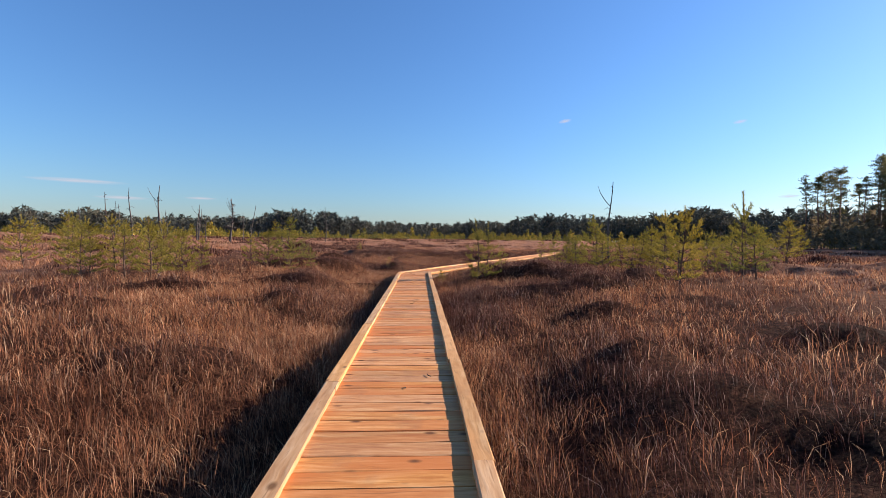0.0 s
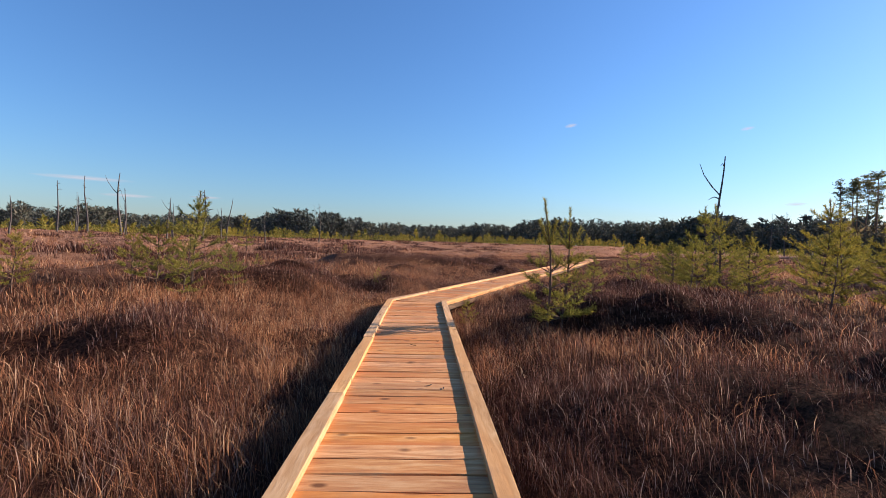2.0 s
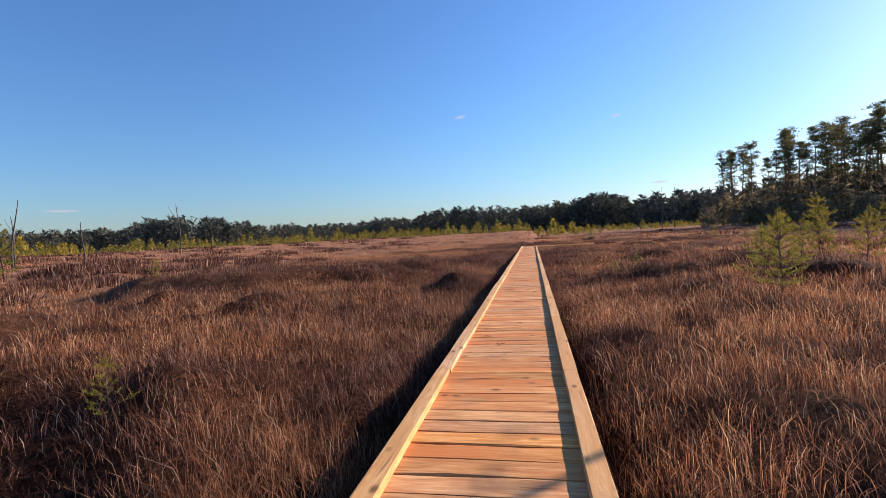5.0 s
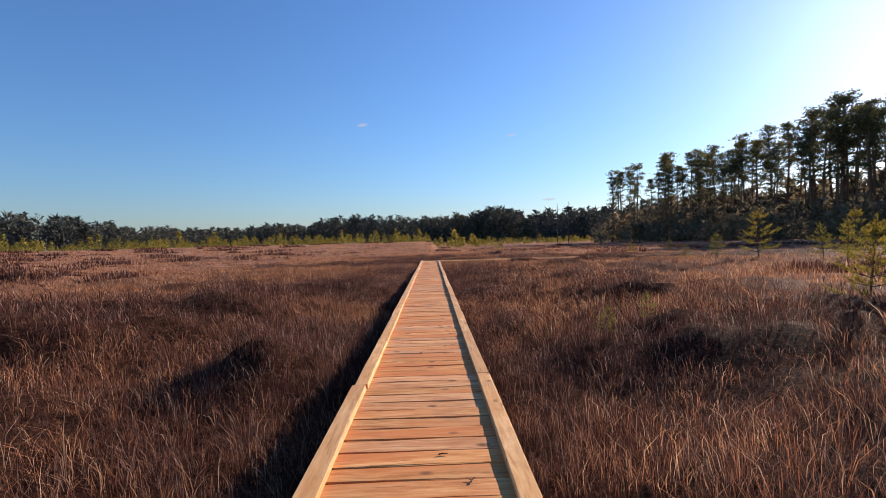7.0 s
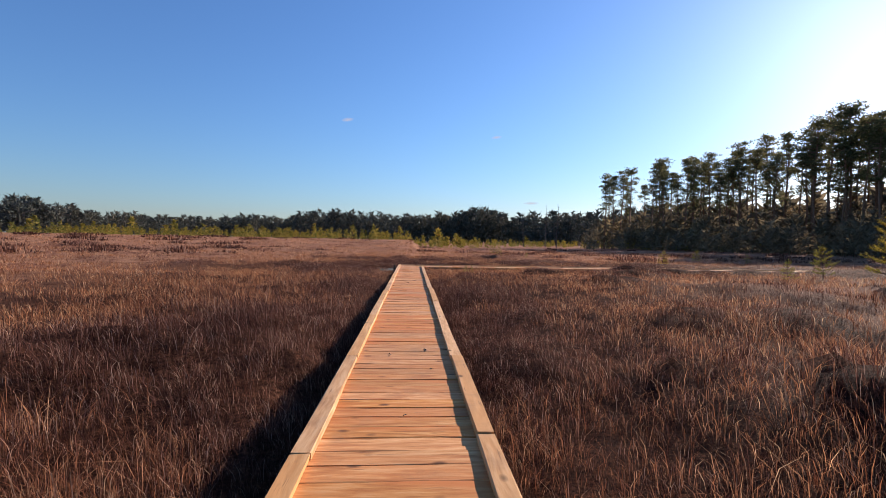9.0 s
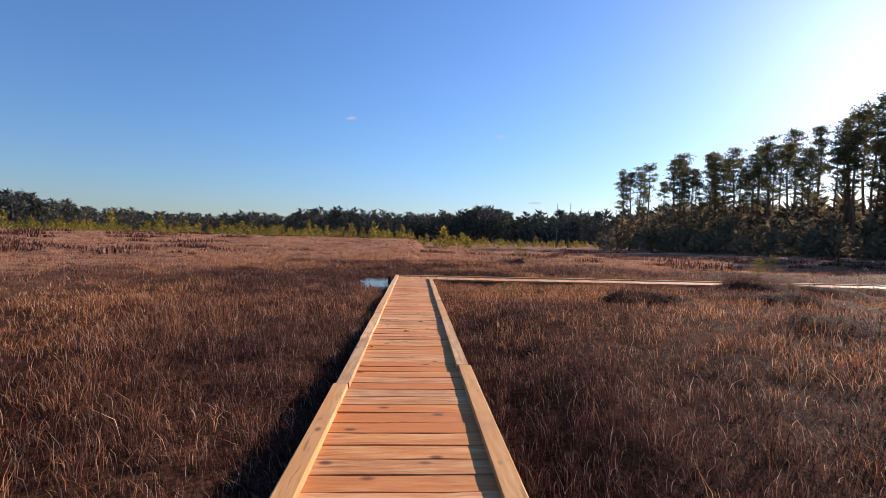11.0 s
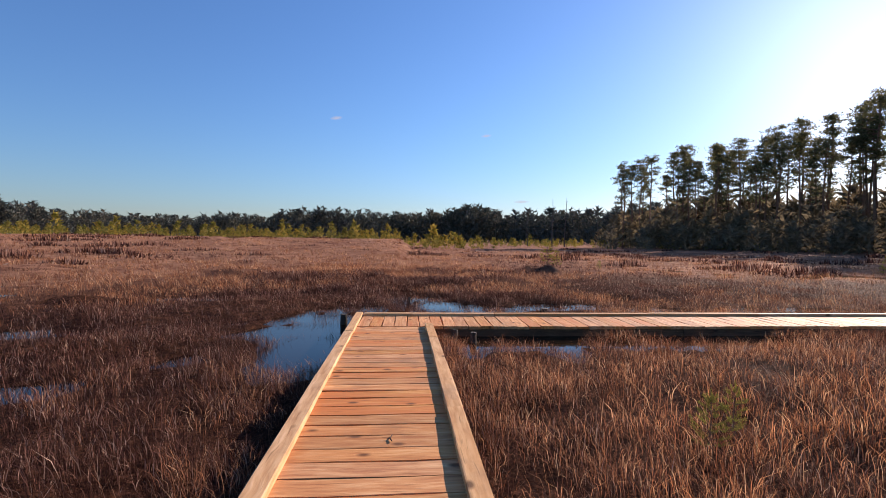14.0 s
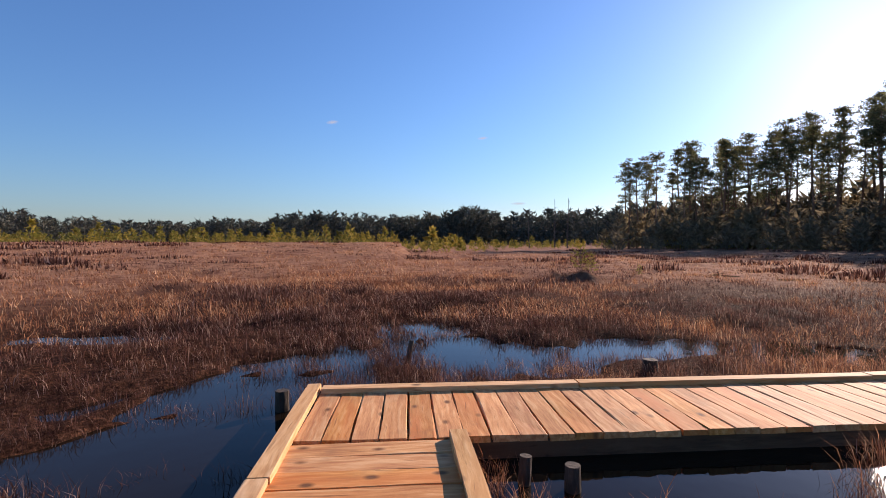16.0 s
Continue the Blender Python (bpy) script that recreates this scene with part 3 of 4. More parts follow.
# ---------------------------------------------------------------- young pines
def young_pine_meshes(seed, tall=1.6, thin=1.0, bare=1.0):
    """Trunk with its whorls of limbs, and the needles that clothe their shoots."""
    rng = np.random.default_rng(seed)
    np.random.seed(seed)
    wood, green = Build(), Build()
    lean = rng.normal(0, 0.03, 2)

    def axis(z):
        return np.array((lean[0] * z + 0.03 * math.sin(z * 3 + seed), lean[1] * z + 0.03 * math.cos(z * 2.5 + seed), z))

    zs = np.linspace(-0.08, tall, 9)
    wood.tube([axis(z) for z in zs], (0.020 if bare == 1 else 0.015) * (1 - 0.85 * (zs + 0.08) / (tall + 0.08)) + 0.003, 6)

    def clothe(pts, dens, long, fwd=0.6, w=0.0065):
        """Needles all round a shoot, like a bottle brush."""
        pts = np.asarray(pts)
        n = int(dens * np.linalg.norm(np.diff(pts, axis=0), axis=1).sum())
        u = rng.random(n) * (len(pts) - 1)
        i = u.astype(int)
        base = pts[i] + (pts[i + 1] - pts[i]) * (u - i)[:, None]
        ax = pts[i + 1] - pts[i]
        ax /= np.linalg.norm(ax, axis=1, keepdims=True)
        d = rng.normal(size=(n, 3))
        d -= ax * (d * ax).sum(1, keepdims=True)
        d /= np.linalg.norm(d, axis=1, keepdims=True)
        d = d * 0.75 + ax * rng.uniform(fwd - 0.3, fwd + 0.4, (n, 1))
        green.slivers(base, base + d * (long * rng.uniform(0.7, 1.15, (n, 1))), w)

    leggy = bare < 1
    z = tall * 0.13
    while z < tall * (0.52 if leggy else 0.80):
        share = z / tall
        reach = tall * (0.40 * (1 - share) ** 0.8 if not leggy else 0.21) * rng.uniform(0.75, 1.15) + 0.05
        turn0 = rng.uniform(0, 2 * np.pi)
        count = int(rng.integers(5, 7))
        for k_ in range(count):
            if rng.random() > thin:
                continue
            a = turn0 + k_ * 2 * np.pi / count + rng.normal(0, 0.25)
            d = np.array((math.cos(a), math.sin(a), 0))
            l = reach * rng.uniform(0.6, 1.15)
            b0 = axis(z + rng.normal(0, 0.015))
            up = 0.15 + 0.75 * share
            p = [b0, b0 + d * l * 0.4 + (0, 0, l * 0.35 * up), b0 + d * l * 0.75 + (0, 0, l * 0.72 * up), b0 + d * l + (0, 0, l * (up + 0.18))]
            wood.tube(p, np.array((0.008, 0.006, 0.004, 0.002)) * (0.6 + l), 3)
            clothe(p[1:], 260, 0.062)
            for j in range(rng.integers(2, 5)):
                f = rng.uniform(0.35, 0.9)
                q = b0 + d * l * f + np.array((0, 0, l * f * up * 0.9))
                e_a = a + rng.choice((-1, 1)) * rng.uniform(0.5, 1.0)
                e = np.array((math.cos(e_a), math.sin(e_a), up + 0.25))
                clothe([q, q + e * l * 0.16, q + e * l * 0.32], 260, 0.06)
        z += tall * rng.uniform(0.10, 0.14)
    # the last years' shoots: a long leader and a crown of rising candles
    z1 = tall * (0.68 if leggy else 0.82)
    clothe([axis(z1), axis((z1 + tall) / 2), axis(tall) + (0, 0, 0.02)], 520, 0.05, 0.7)
    for k_ in range(5):
        a = k_ * 1.257 + rng.uniform(-0.4, 0.4)
        l = tall * (0.19 if leggy else 0.15) * rng.uniform(0.75, 1.2)
        o = rng.uniform(0.45, 0.8)
        d = np.array((math.cos(a) * o, math.sin(a) * o, 1.0)) / math.hypot(o, 1.0)
        b0 = axis(z1)
        p = [b0, b0 + d * l * 0.5 - (0, 0, 0.06 * l), b0 + d * l]
        wood.tube(p, (0.006, 0.004, 0.002), 3)
        clothe(p, 430, 0.048, 0.7)
    return wood.mesh("trunk", M_BARK), green.mesh("crown", M_NEEDLE)


PINE_TALL = 1.6
PINES = [young_pine_meshes(s, PINE_TALL, th) for s, th in ((21, 1.0), (22, 0.8), (23, 1.0), (24, 0.9), (25, 1.0), (26, 0.95))]
PINES += [young_pine_meshes(s, PINE_TALL, 0.85, 0.62) for s in (27, 28)]


def young_pine(x, y, h, kind, spin, label):
    e = new("young_pine")
    part("trunk", PINES[kind][0], e)
    part("crown", PINES[kind][1], e)
    s = h / PINE_TALL
    e.matrix_basis = pose(x, y, float(ground_z(x, y)), 0, 0, spin) @ Matrix.Diagonal((s, s, s, 1))
    return tagged(e, label, "pine tree", "young pines on the bog")


GREEN = "young yellow-green Scots pine standing among heather"
SPROUT = "small thin pine sapling in brown sedge"
# x, y, height of the tip above the deck's edge
SAPLINGS = [(-6.6, 9.9, 1.15), (-6.9, 11.3, 1.2), (-6.3, 11.1, 1.0), (-7.3, 9.6, 1.1), (-7.9, 10.6, 1.2), (-5.9, 11.6, 0.85), (-8.6, 11.4, 1.3), (-3.9, 13.3, 0.75), (-5.2, 12.9, 0.95),
            (-5.36, 8.68, 1.21), (-6.17, 10.39, 1.23), (-5.47, 10.00, 1.04), (-5.52, 10.42, 0.41), (-4.15, 12.70, 1.48), (-3.55, 12.75, 0.70), (-4.65, 12.6, 1.08), (-7.99, 12.00, 1.25), (-7.48, 10.79, 1.34),
            (3.99, 14.54, 0.97), (4.64, 14.59, 1.62), (5.23, 12.66, 1.15), (5.35, 11.41, 1.29), (6.67, 14.30, 1.78), (4.26, 8.47, 1.47),
            (6.60, 10.49, 1.53), (5.31, 14.21, 0.81), (6.73, 12.87, 1.06), (7.00, 12.58, 1.12), (6.96, 11.52, 1.14), (6.78, 10.29, 1.29), (-15.1, 19.1, 1.9), (-18.6, 21.6, 1.7), (-4.3, 15.6, 0.5),
            (-19.3, 32.7, 1.4), (4.5, 13.95, 1.6), (5.6, 12.7, 1.3), (-10.9, 19.5, 0.9), (4.3, 12.8, 1.1), (1.35, 11.0, 0.74),
            (7.6, 16.0, 1.1), (1.5, 12.2, 0.42), (-0.05, 11.5, 0.13), (2.7, 12.9, 0.9), (4.3, 15.3, 0.9), (6.2, 18.4, 0.8), (3.7, 13.2, 1.0), (3.2, 12.4, 0.8),
            (-3.9, 22.2, 0.7), (-1.75, 15.5, 0.28), (7.6, 20.1, 1.0), (8.5, 20.0, 0.8), (7.8, 18.7, 0.85), (17.2, 27.5, 1.65), (16.8, 28.7, 0.9),
            (16.4, 24.6, 1.2), (4.6, 20.8, 0.14), (5.0, 20.7, 0.16), (26.7, 39.3, 0.6), (28.5, 37.7, 0.4), (9.65, 33.8, 0.12), (9.85, 33.8, 0.05),
            (9.6, 69.3, 1.6), (-3.4, 68.8, 1.7), (16.3, 43.05, 0.82), (16.65, 43.1, 0.62), (18.6, 43.4, 0.2), (8.0, 12.6, 2.2), (3.8, 14.2, 0.97),
            (-3.8, 11.8, 0.8), (5.3, 10.6, 1.45), (4.6, 11.6, 0.97), (7.4, 16.9, 0.9), (0.80, 10.63, 1.30), (0.98, 10.75, 1.22), (17.7, 25.9, 1.15),
            (20.0, 35.9, 0.6), (15.0, 28.5, 0.55), (3.9, 16.6, 0.9), (8.8, 20.3, 1.1), (5.3, 18.2, 0.75), (-9.8, 27.9, 1.9),
            (-12.5, 16.0, 1.6), (-11.5, 13.0, 1.4), (10.5, 14.5, 1.6), (12.0, 16.5, 1.7), (10.0, 17.5, 1.3), (11.5, 20.0, 1.2), (14.5, 21.5, 1.4), (19.5, 26.0, 1.6)]
LEGGY = {(0.80, 10.63), (0.98, 10.75), (4.5, 13.95), (6.9, 14.6), (8.0, 12.6), (5.3, 10.6)}
for i, (x, y, tip) in enumerate(SAPLINGS):
    h = max(0.3, tip - float(ground_z(x, y)))
    young_pine(x, y, h, 6 + i % 2 if (x, y) in LEGGY else (i * 5 + 1) % 6, (i * 77) % 360, GREEN if h > 0.7 else SPROUT)


# ---------------------------------------------------------------- dead trees
def snag(x, y, tip, seed, lean=0.0, forks=0, twigs=5, thick=0.03, name="dead_tree", label="bare grey dead pine trunk with broken branches"):
    rng = np.random.default_rng(seed)
    h = tip - float(ground_z(x, y))
    thick *= 1.35
    bushy = 2.0 if twigs > 20 else 1.0
    b = Build()
    ph = rng.uniform(0, 6, 2)

    def axis(f):
        return np.array((lean * h * f + 0.02 * h * math.sin(f * 5 + ph[0]), 0.015 * h * math.sin(f * 4 + ph[1]), h * f))

    fs = np.linspace(-0.03, 1, 10)
    b.tube([axis(f) for f in fs], thick * h * (1 - 0.8 * fs) * 0.55 + 0.004, 7)
    for k_ in range(forks):
        p0 = axis(0.68 + 0.06 * k_)
        a = rng.uniform(0, 6.28)
        d = np.array((-0.18, 0.1 * math.sin(a), 0.0)) * h
        b.tube([p0, p0 + d * 0.3 + (0, 0, 0.07 * h), p0 + d * 0.62 + (0, 0, 0.17 * h), p0 + d * 0.8 + (0, 0, 0.27 * h)], np.array((0.011, 0.009, 0.006, 0.003)) * h * 0.6, 5)
    for k_ in range(twigs):
        f = rng.uniform(0.3, 0.95)
        a = rng.uniform(0, 6.28)
        l = h * rng.uniform(0.06, 0.2) * (1.2 - f) * (1.5 if bushy > 1 else 1)
        p0 = axis(f)
        d = np.array((math.cos(a), math.sin(a), rng.uniform(-0.2, 0.5))) * l
        b.tube([p0, p0 + d * 0.5 + (0, 0, 0.02 * h), p0 + d], np.array((0.006, 0.004, 0.002)) * h * 0.9 * bushy + 0.001, 4)
    ob = new(name, b.mesh("dead_tree", M_DEAD))
    ob.location = (x, y, float(ground_z(x, y)))
    return tagged(ob, label, "dead tree", "dead trees on the bog")


snag(5.55, 15.9, 2.85, 1, 0.02, 1, 4, 0.018, label="forked bare dead pine among young pines")
snag(-21.4, 35.9, 4.75, 2, 0.0, 1, 7)
snag(-24.0, 36.5, 4.6, 3, -0.01, 0, 4, 0.022)
snag(-26.3, 37.0, 4.3, 4, 0.0, 0, 3, 0.022)
snag(-16.4, 36.8, 3.87, 5, 0.0, 2, 40, 0.032, label="dead pine with a dense fan of bare twigs")
snag(-15.0, 37.0, 3.4, 6, 0.12, 0, 3, 0.022)
snag(-19.5, 38.0, 3.1, 7, 0.05, 0, 4, 0.022)
snag(-18.0, 36.0, 2.5, 8, 0.02, 0, 3, 0.026)
snag(-20.3, 35.0, 2.8, 9, -0.06, 1, 4, 0.024)
snag(-12.8, 51.8, 4.3, 10, 0.0, 1, 5, 0.02)
snag(-23.0, 30.0, 2.7, 13, 0.0, 0, 1, 0.03, label="bare dead pine trunk without branches")
for i, (x, y, tip) in enumerate(((-27.6, 40.5, 3.6), (-25.2, 42.0, 4.4), (-22.4, 43.5, 3.4), (-17.2, 41.0, 3.0), (-13.6, 40.0, 2.5), (-20.8, 40.2, 3.6))):
    snag(x, y, tip, 40 + i, 0.04 * (i % 3 - 1), i % 2, 5, 0.026)
snag(-29.0, 42.0, 4.0, 14, 0.03, 0, 4, 0.02)
snag(62.4, 98.0, 8.2, 15, 0.0, 0, 5, 0.018)
snag(64.4, 97.0, 8.4, 16, 0.0, 0, 5, 0.018)
snag(70.5, 91.0, 8.1, 17, 0.0, 1, 6, 0.018)
snag(58.5, 100.0, 5.6, 18, 0.0, 0, 5, 0.018)


# ---------------------------------------------------------------- tall pines of the wood
def tall_pine_meshes(seed, tall=16.0):
    rng = np.random.default_rng(seed)
    np.random.seed(seed)
    wood, green = Build(), Build()
    bend = rng.normal(0, 0.012, 2)

    def axis(z):
        return np.array((bend[0] * z + 0.12 * math.sin(z * 0.5 + seed), bend[1] * z + 0.12 * math.cos(z * 0.43 + seed), z))

    zs = np.linspace(-0.3, tall * 0.97, 9)
    wood.tube([axis(z) for z in zs], 0.17 * (1 - 0.8 * zs / tall) + 0.015, 5)
    low = rng.uniform(0.42, 0.58)
    wide = rng.uniform(0.085, 0.125)
    z = tall * low
    while z < tall * 0.985:
        share = (z / tall - low) / (1 - low)
        reach = tall * wide * (0.35 + 0.65 * math.sin(math.pi * min(1, 0.22 + share * 0.74))) * rng.uniform(0.6, 1.2)
        for k_ in range(rng.integers(1, 4) if share < 0.45 else rng.integers(2, 5)):
            a = rng.uniform(0, 2 * np.pi)
            l = reach * rng.uniform(0.4, 1.2)
            d = np.array((math.cos(a), math.sin(a), rng.uniform(0.0, 0.45)))
            b0 = axis(z)
            wood.tube([b0, b0 + d * l * 0.5, b0 + d * l + (0, 0, 0.1 * l)], (0.05, 0.035, 0.012), 3)
            for c in range(rng.integers(1, 3) + (share > 0.5)):
                cen = b0 + d * l * rng.uniform(0.4, 1.1) + rng.normal(0, 0.16, 3)
                n = 19
                q = rng.normal(size=(n, 3)) * (0.30, 0.30, 0.10) + cen
                dirs = rng.normal(size=(n, 3)) * (1, 1, 0.5) + (0, 0, 0.45)
                dirs /= np.linalg.norm(dirs, axis=1, keepdims=True)
                green.slivers(q, q + dirs * rng.uniform(0.22, 0.45, (n, 1)), 0.14)
        z += tall * rng.uniform(0.022, 0.05)
    for f in rng.uniform(0.2, low, 9):
        a = rng.uniform(0, 6.28)
        b0 = axis(tall * f)
        d = np.array((math.cos(a), math.sin(a), -0.1)) * rng.uniform(0.5, 1.6)
        wood.tube([b0, b0 + d * 0.5, b0 + d], (0.03, 0.02, 0.01), 3)
    return wood.mesh("trunk", M_STEM), green.mesh("crown", M_CROWN)


TALL = [tall_pine_meshes(s) for s in (31, 32, 33, 34, 35, 36)]
EDGE = np.array([(63, 85), (72, 78), (75, 60), (70, 45), (62, 30), (57, 13), (55, -8), (57, -30)], float)
rng = np.random.default_rng(5)
legs = np.linalg.norm(np.diff(EDGE, axis=0), axis=1)
cum = np.concatenate([[0], np.cumsum(legs)])
FIRST = [(63.2, 83.0, 12.8, 0), (66.5, 84.5, 13.2, 2), (77.0, 96.0, 15.4, 1), (75.0, 82.0, 15.8, 3), (78.2, 59.3, 19.0, 4), (70.0, 86.0, 14.0, 5)]
rest = []
while len(rest) < 165:
    u = rng.uniform(0, cum[-1])
    i = int(np.searchsorted(cum, u) - 1)
    p = EDGE[i] + (EDGE[i + 1] - EDGE[i]) * (u - cum[i]) / legs[i]
    back = rng.random() ** 1.4 * 22
    x, y = p[0] + 2 + back, p[1] + rng.normal(0, 1.5) + 0.35 * back
    az = math.degrees(math.atan2(x - 4, y - 25))
    if az < 46 or any((x - a) ** 2 + (y - b) ** 2 < 3.6 for a, b, *_ in FIRST + rest):
        continue
    rise = np.interp(az, (43, 50, 58, 63, 68, 90), (7.6, 9.3, 10.4, 12.2, 13.2, 13.5))
    rest.append((x, y, math.tan(radians(rise)) * math.hypot(x - 4, y - 25) * rng.uniform(0.70, 1.06) + 0.8, int(rng.integers(6))))
for x, y, h, kind in FIRST + rest:
    e = new("tall_pine")
    part("trunk", TALL[kind][0], e)
    part("crown", TALL[kind][1], e)
    s = h / 16.0
    e.matrix_basis = pose(x, y, float(ground_z(x, y)) - 0.1, 0, 0, (x * 97 + y * 31) % 360) @ Matrix.Diagonal((s, s, s, 1))
    tagged(e, "tall Scots pine with bare trunk and ragged crown", "pine tree", "pines of the wood")


# ---------------------------------------------------------------- thickets and far woods
def thicket(name, spots, mat, label, per=70, blade=0.16, taper=0.8, tuft=1.0):
    """Many young trees too far to tell apart: stems and ragged cones of foliage."""
    rg = np.random.default_rng(77)
    b = Build()
    np.random.seed(78)
    for x, y, h, slim in spots:
        z = float(ground_z(x, y)) - 0.05
        f = rg.random(per) ** 0.8
        rad = h * slim * (1 - f) ** taper * np.sqrt(rg.random(per)) + 0.02 * h
        a = rg.uniform(0, 6.28, per)
        base = np.column_stack([x + rad * np.cos(a), y + rad * np.sin(a), z + h * (0.06 + 0.92 * f)])
        d = np.column_stack([np.cos(a), np.sin(a), rg.uniform(0.1, 1.2, per)])
        d += rg.normal(0, 0.4, d.shape)
        b.slivers(base - d * 0.03 * h, base + d * (h * tuft * rg.uniform(0.07, 0.15, (per, 1))), h * blade * rg.uniform(0.6, 1.2, per))
        b.tube([(x, y, z - 0.1), (x, y, z + h * 0.9)], (0.012 * h, 0.004 * h), 3)
    return tagged(new(name, b.mesh(name, mat)), label, "trees", kind="stuff")


rng = np.random.default_rng(9)
spots = []
while len(spots) < 1500:                                    # belt of young pines across the far side of the bog
    a, r = radians(rng.uniform(-62, 62)), rng.uniform(62, 150)
    x, y = r * math.sin(a), 18 + r * math.cos(a)
    if (x > 30 and y < 62) or (value_noise(x, y, 0.06, 21) < 0.28 and r < 100):
        continue
    far_right = (x * N2[0] + y * N2[1]) > 6
    if far_right and r < 88:
        continue
    spots.append((x, y, rng.uniform(0.45, 1.35) * (1 + r * 0.002) * (1.6 if rng.random() < 0.12 else 1), rng.uniform(0.26, 0.42)))
thicket("young_pine_belt", spots, M_THICKET, "belt of yellow-green young pines across the bog", 60)

spots = []
while len(spots) < 1300:                                     # dark undergrowth before and under the tall pines
    u = rng.uniform(0, cum[-1])
    i = int(np.searchsorted(cum, u) - 1)
    p = EDGE[i] + (EDGE[i + 1] - EDGE[i]) * (u - cum[i]) / legs[i]
    back = rng.uniform(-16, 34)
    x, y = p[0] + 2 + back, p[1] + rng.normal(0, 3) + 0.35 * back
    if math.degrees(math.atan2(x - 4, y - 25)) < 43:
        continue
    spots.append((x, y, rng.uniform(1.4, 3.2) + rng.uniform(0.08, 0.19) * (back + 16), rng.uniform(0.24, 0.36)))
thicket("undergrowth", spots, M_BRUSH, "dark undergrowth of young trees below the tall pines", 60, 0.10, 0.6)

spots = []
while len(spots) < 2600:                                    # woods along the horizon
    a = rng.uniform(-100, 62)
    r = rng.uniform(230, 330) - 60 * step(30, 55, a)
    high = 9.0 + 6.5 * value_noise(a, 0, 0.11, 31) + 3.5 * value_noise(a, 7, 0.45, 32) + 2.5 * float(step(5, 30, a)) - 1.5 * float(step(-8, 0, a) * (1 - step(8, 14, a)))
    x, y = 5 + r * math.sin(radians(a)), 20 + r * math.cos(radians(a))
    spots.append((x, y, high * rng.uniform(0.72, 1.03), rng.uniform(0.22, 0.36)))
thicket("far_woods", spots, M_FAR, "dark pine woods along the horizon", 110, 0.062, 0.45, 0.55)
spots = []
while len(spots) < 500:                                     # woods behind the start of the walk
    a = rng.uniform(62, 260)
    r = rng.uniform(200, 300)
    spots.append((5 + r * math.sin(radians(a)), 20 + r * math.cos(radians(a)), rng.uniform(11, 17), rng.uniform(0.3, 0.42)))
thicket("woods_behind", spots, M_FAR, "dark pine woods around the bog", 40, 0.22)

# ---------------------------------------------------------------- small clouds
for az, el, wide, tall, turn in ((14.2, 13.7, 0.9, 0.3, -8), (31.8, 12.2, 0.8, 0.25, -5), (36.0, 4.6, 1.2, 0.25, 0), (-37.5, 5.3, 5.0, 0.3, 0), (-34, 3.9, 3.0, 0.25, 0), (-27, 4.2, 2.0, 0.2, 0)):
    R = 3000.0
    d = Vector((math.sin(radians(az)) * math.cos(radians(el)), math.cos(radians(az)) * math.cos(radians(el)), math.sin(radians(el))))
    n = 24
    ring = [(math.cos(i * 2 * math.pi / n), math.sin(i * 2 * math.pi / n), 0) for i in range(n)]
    me = mesh_of("cloud", [(0, 0, 0)] + ring, [(0, 1 + i, 1 + (i + 1) % n) for i in range(n)], M_CLOUD)
    ob = new("cloud", me)
    ob.matrix_basis = look(d * R, (0, 0, 0), turn) @ Matrix.Diagonal((R * radians(wide), R * radians(tall), 1, 1))
    ob.visible_shadow = False
    tagged(ob, "thin small white cloud in the blue sky", "cloud", kind="structure")


# ---------------------------------------------------------------- boardwalk
def timber_mesh(name, l, w, h, mat, seed, wear=0.003, sag=0.0):
    """A sawn piece along x, its top at z = 0: eased edges, slightly uneven ends."""
    rg = np.random.default_rng(seed)
    c = min(0.003, h * 0.2)
    prof = np.array([(-w / 2, -h), (w / 2, -h), (w / 2, -c), (w / 2 - c, 0), (-w / 2 + c, 0), (-w / 2, -c)])
    xs = np.linspace(-l / 2, l / 2, 4)
    v = []
    for i, x in enumerate(xs):
        j = rg.normal(0, wear, (6, 2)) * (1, 0.4)
        e = rg.normal(0, wear) if i in (0, 3) else 0
        v += [(x + e, p[0] + q[0], p[1] + q[1] - sag * (1 - (2 * x / l) ** 2)) for p, q in zip(prof, j)]
    quads = [(i * 6 + k_, i * 6 + (k_ + 1) % 6, (i + 1) * 6 + (k_ + 1) % 6, (i + 1) * 6 + k_) for i in range(3) for k_ in range(6)]
    caps = []
    for o in (0, 18):
        q = [(o, o + 1, o + 2), (o, o + 2, o + 5), (o + 5, o + 2, o + 3), (o + 5, o + 3, o + 4)]
        caps += q if o else [t_[::-1] for t_ in q]
    me = mesh_of(name, v, caps, mat, [q[::-1] for q in quads])
    bm_ = bmesh.new()
    bm_.from_mesh(me)
    bmesh.ops.recalc_face_normals(bm_, faces=bm_.faces)
    bm_.to_mesh(me)
    bm_.free()
    return me


PITCH = 0.125
PLANKS = [timber_mesh("plank", WIDE - 0.012, PITCH - 0.004 - 0.0016 * (i % 3), 0.03, M_PLANK, 100 + i) for i in range(9)]
PLANKS3 = [timber_mesh("plank", WIDE3 - 0.012, PITCH - 0.004 - 0.0016 * (i % 3), 0.03, M_PLANK, 140 + i) for i in range(6)]


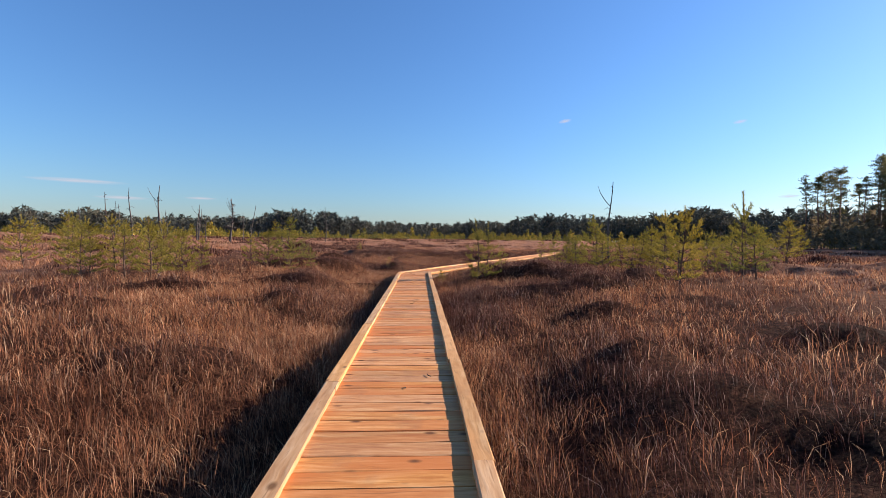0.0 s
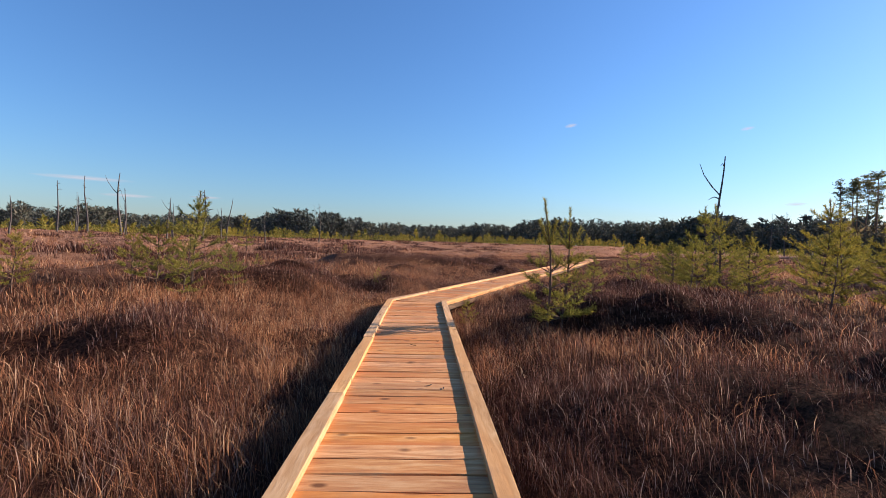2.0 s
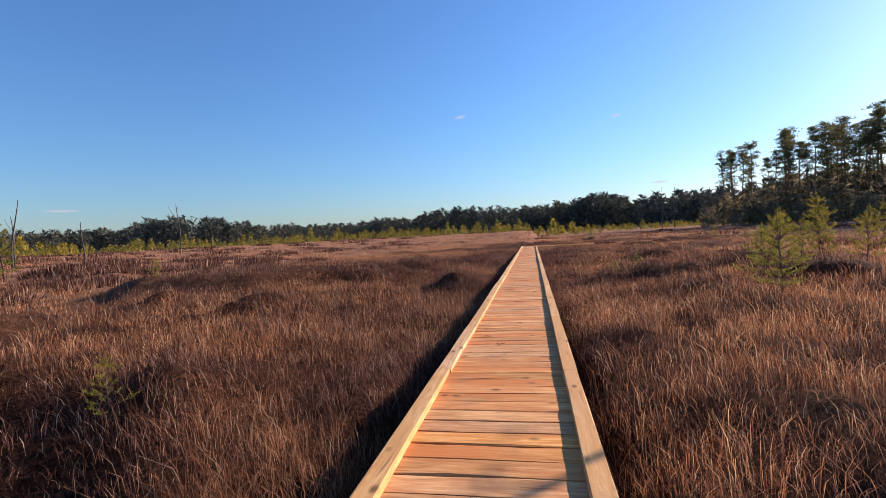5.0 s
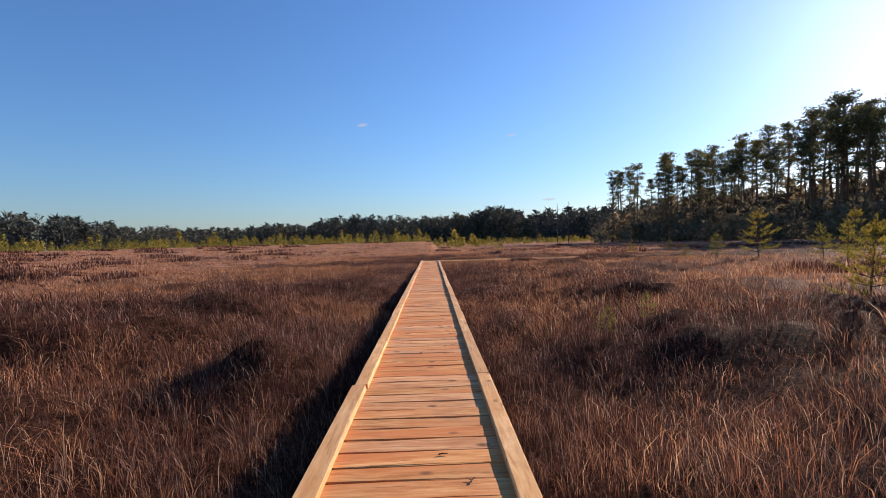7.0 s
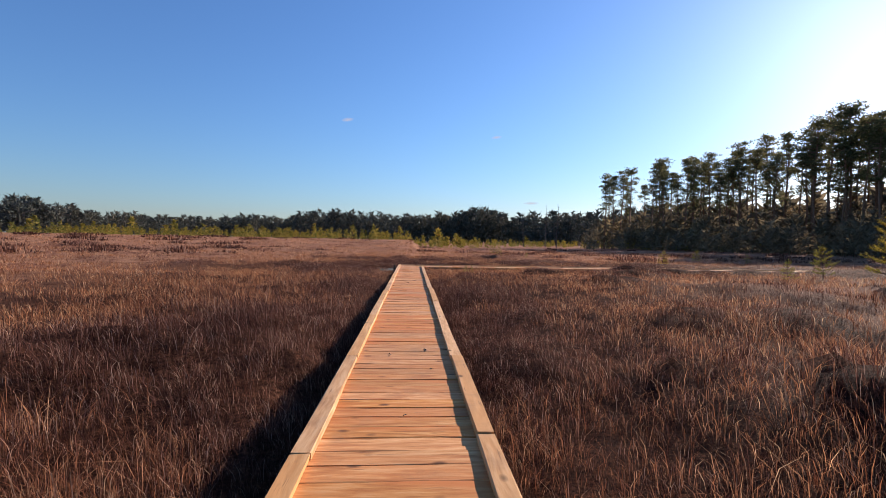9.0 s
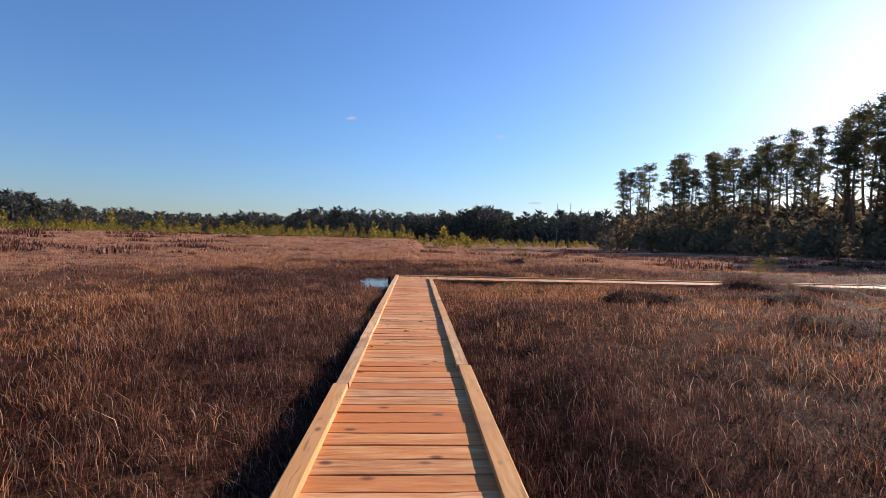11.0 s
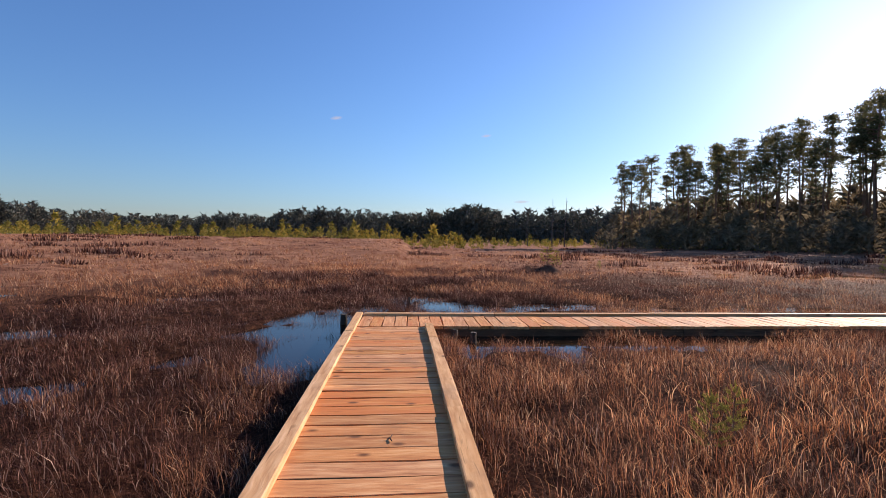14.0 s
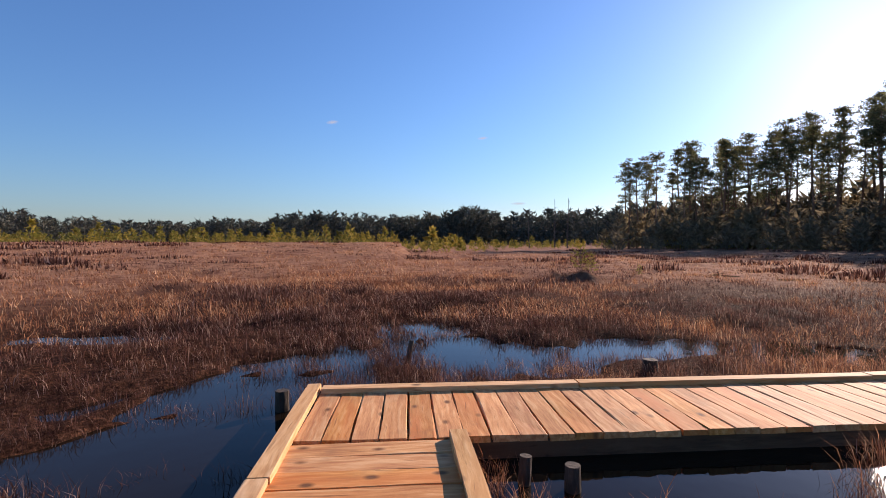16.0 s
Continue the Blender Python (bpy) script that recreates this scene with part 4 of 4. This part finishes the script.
def lay(parent, a, d, long, meshes, seed, first=0.0):
    """Planks across the way from a along d."""
    rg = np.random.default_rng(seed)
    turn = math.degrees(math.atan2(d[1], d[0])) - 90
    s = first + PITCH / 2
    while s < long:
        p = a + d * (s + rg.normal(0, 0.0015))
        ob = part("plank", meshes[rg.integers(len(meshes))], parent)
        ob.matrix_basis = pose(p[0], p[1], DECK_Z + rg.normal(0, 0.0009), rg.normal(0, 0.25), rg.normal(0, 0.08), turn + rg.normal(0, 0.35) + (180 if rg.random() < 0.5 else 0))
        s += PITCH


def rail(parent, a, b, seed, w=0.08, h=0.030, top=0.0, piece=1.7, name="kerb", mat=None, label=""):
    """Lengths of timber end to end from a to b."""
    rg = np.random.default_rng(seed)
    a, b = np.asarray(a, float), np.asarray(b, float)
    long = np.linalg.norm(b - a)
    d = (b - a) / long
    turn = math.degrees(math.atan2(d[1], d[0]))
    s = 0.0
    while s < long - 0.05:
        l = min(piece * rg.uniform(0.75, 1.15), long - s)
        if long - s - l < 0.5:
            l = long - s
        p = a + d * (s + l / 2) + np.array((-d[1], d[0])) * rg.normal(0, 0.003)
        ob = part(name, timber_mesh(name, l - 0.006, w, h, mat or M_KERB, int(seed * 50 + s * 10), 0.002), parent, label)
        ob.matrix_basis = pose(p[0], p[1], top + rg.normal(0, 0.002), 0, 0, turn + rg.normal(0, 0.08))
        s += l


def walkway(label):
    return tagged(new("boardwalk"), label, "boardwalk", "boardwalk stretches")


half = WIDE / 2 - 0.04
bis = (N1 + N2) / np.linalg.norm(N1 + N2)
miter = bis / (bis @ N1)
w1 = walkway("new orange-brown softwood boardwalk with raised edge timbers over the bog")
w2 = walkway("long straight softwood boardwalk with raised edge timbers over the bog")
w3 = walkway("softwood boardwalk without front kerb crossing the end of the walk")
lay(w1, START, D1, 16.5 + 0.03, PLANKS, 1)
wedge = BEND + D1 * 0.06                                                # fills the outer corner of the bend, just under the next planks
part("plank", PLANKS[1], w1, m=pose(wedge[0], wedge[1], DECK_Z - 0.006, 0, 0, math.degrees(math.atan2(D1[1], D1[0])) - 90))
lay(w2, BEND, D2, LONG2, PLANKS, 2, 0.05)
lay(w3, CORNER + BACK3 * WIDE3 / 2 + D3 * 0.075, D3, LONG3, PLANKS3, 3)
rail(w1, START - N1 * half, BEND - miter * half, 4)
rail(w1, START + N1 * half, BEND + miter * half, 5)
rail(w2, BEND - miter * half, CORNER + N2 * 0.04 + D2 * (WIDE3 + 0.03), 6)
rail(w2, BEND + miter * half, END2 + N2 * half, 7)
rail(w3, CORNER + BACK3 * (WIDE3 - 0.04) + D3 * 0.085, CORNER + BACK3 * (WIDE3 - 0.04) + D3 * LONG3, 8)
# bearers below the planks; under-deck shade is painted into their wood
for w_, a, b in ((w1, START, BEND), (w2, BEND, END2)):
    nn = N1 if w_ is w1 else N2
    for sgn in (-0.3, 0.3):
        rail(w_, a + nn * sgn, b + nn * sgn, 9, 0.07, 0.10, DECK_Z - 0.032, 4.0, "beam", M_SHADED_BEAM)
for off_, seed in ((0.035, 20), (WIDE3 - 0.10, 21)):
    rail(w3, CORNER + BACK3 * off_ + D3 * 0.02, CORNER + BACK3 * off_ + D3 * LONG3, seed, 0.05, 0.12, DECK_Z - 0.032, 4.0, "beam", M_SHADED_BEAM)


def post(parent, x, y, top, r=0.045, name="post", lean=0.0, mat=None):
    b = Build()
    foot = min(float(ground_z(x, y)), WATER_Z) - 0.12
    zs = np.linspace(foot, top, 5)
    b.tube([(x + lean * (z - foot), y + 0.3 * lean * (z - foot), z) for z in zs], r * (1 + 0.06 * np.sin(zs * 31)), 9)
    me = b.mesh(name, mat or M_POST)
    return part(name, me, parent)


for w_, a, d, long, nn in ((w1, START, D1, 16.5, N1), (w2, BEND, D2, LONG2, N2), (w3, CORNER + BACK3 * WIDE3 / 2, D3, LONG3, BACK3)):
    s = 0.6
    while s < long:
        for sgn in (-0.22, 0.22):
            p = a + d * s + nn * sgn
            post(w_, p[0], p[1], DECK_Z - 0.032)
        s += 1.9
for x, y, top, r, lean, label in ((9.02, 37.75, -0.02, 0.04, 0.0, "short dark wet post standing in bog water"), (10.0, 38.3, 0.06, 0.02, 0.25, "leaning dark wooden stake in bog water"),
                                  (11.53, 37.3, -0.03, 0.055, 0.0, "dark rotten stump in the bog pool"), (9.88, 36.31, -0.035, 0.032, 0.0, "cut round post with a pale top in the water"),
                                  (9.72, 36.43, -0.025, 0.026, 0.1, "short dark wet post standing in bog water")):
    ob = post(None, x, y, top, r, "stump", lean)
    tagged(ob, label, "post", "old posts in the water")

# needles and twigs fallen on the planks
rng = np.random.default_rng(55)
for i in range(34):
    on = i % 2
    a, d, n, long = ((START, D1, N1, 16.0), (BEND, D2, N2, LONG2))[on]
    p = a + d * rng.uniform(3, long) + n * rng.uniform(-0.3, 0.3)
    b = Build()
    ang = rng.uniform(0, 6.28)
    l = rng.uniform(0.02, 0.09)
    e = np.array((math.cos(ang), math.sin(ang), 0))
    pts = [np.array((p[0], p[1], DECK_Z + 0.006)) + e * l * f + np.array((-e[1], e[0], 0)) * 0.15 * l * math.sin(3 * f) for f in (0, 0.4, 1)]
    b.tube(pts, (0.003, 0.0028, 0.0015), 5)
    if i % 3 == 0:
        b.tube([pts[1], pts[1] + np.array((-e[1], e[0], 0.05)) * l * 0.5], (0.002, 0.001), 4)
    tagged(new("twig", b.mesh("twig", M_POST)), "dark fallen twig lying on the planks", "twig", "twigs on the planks")
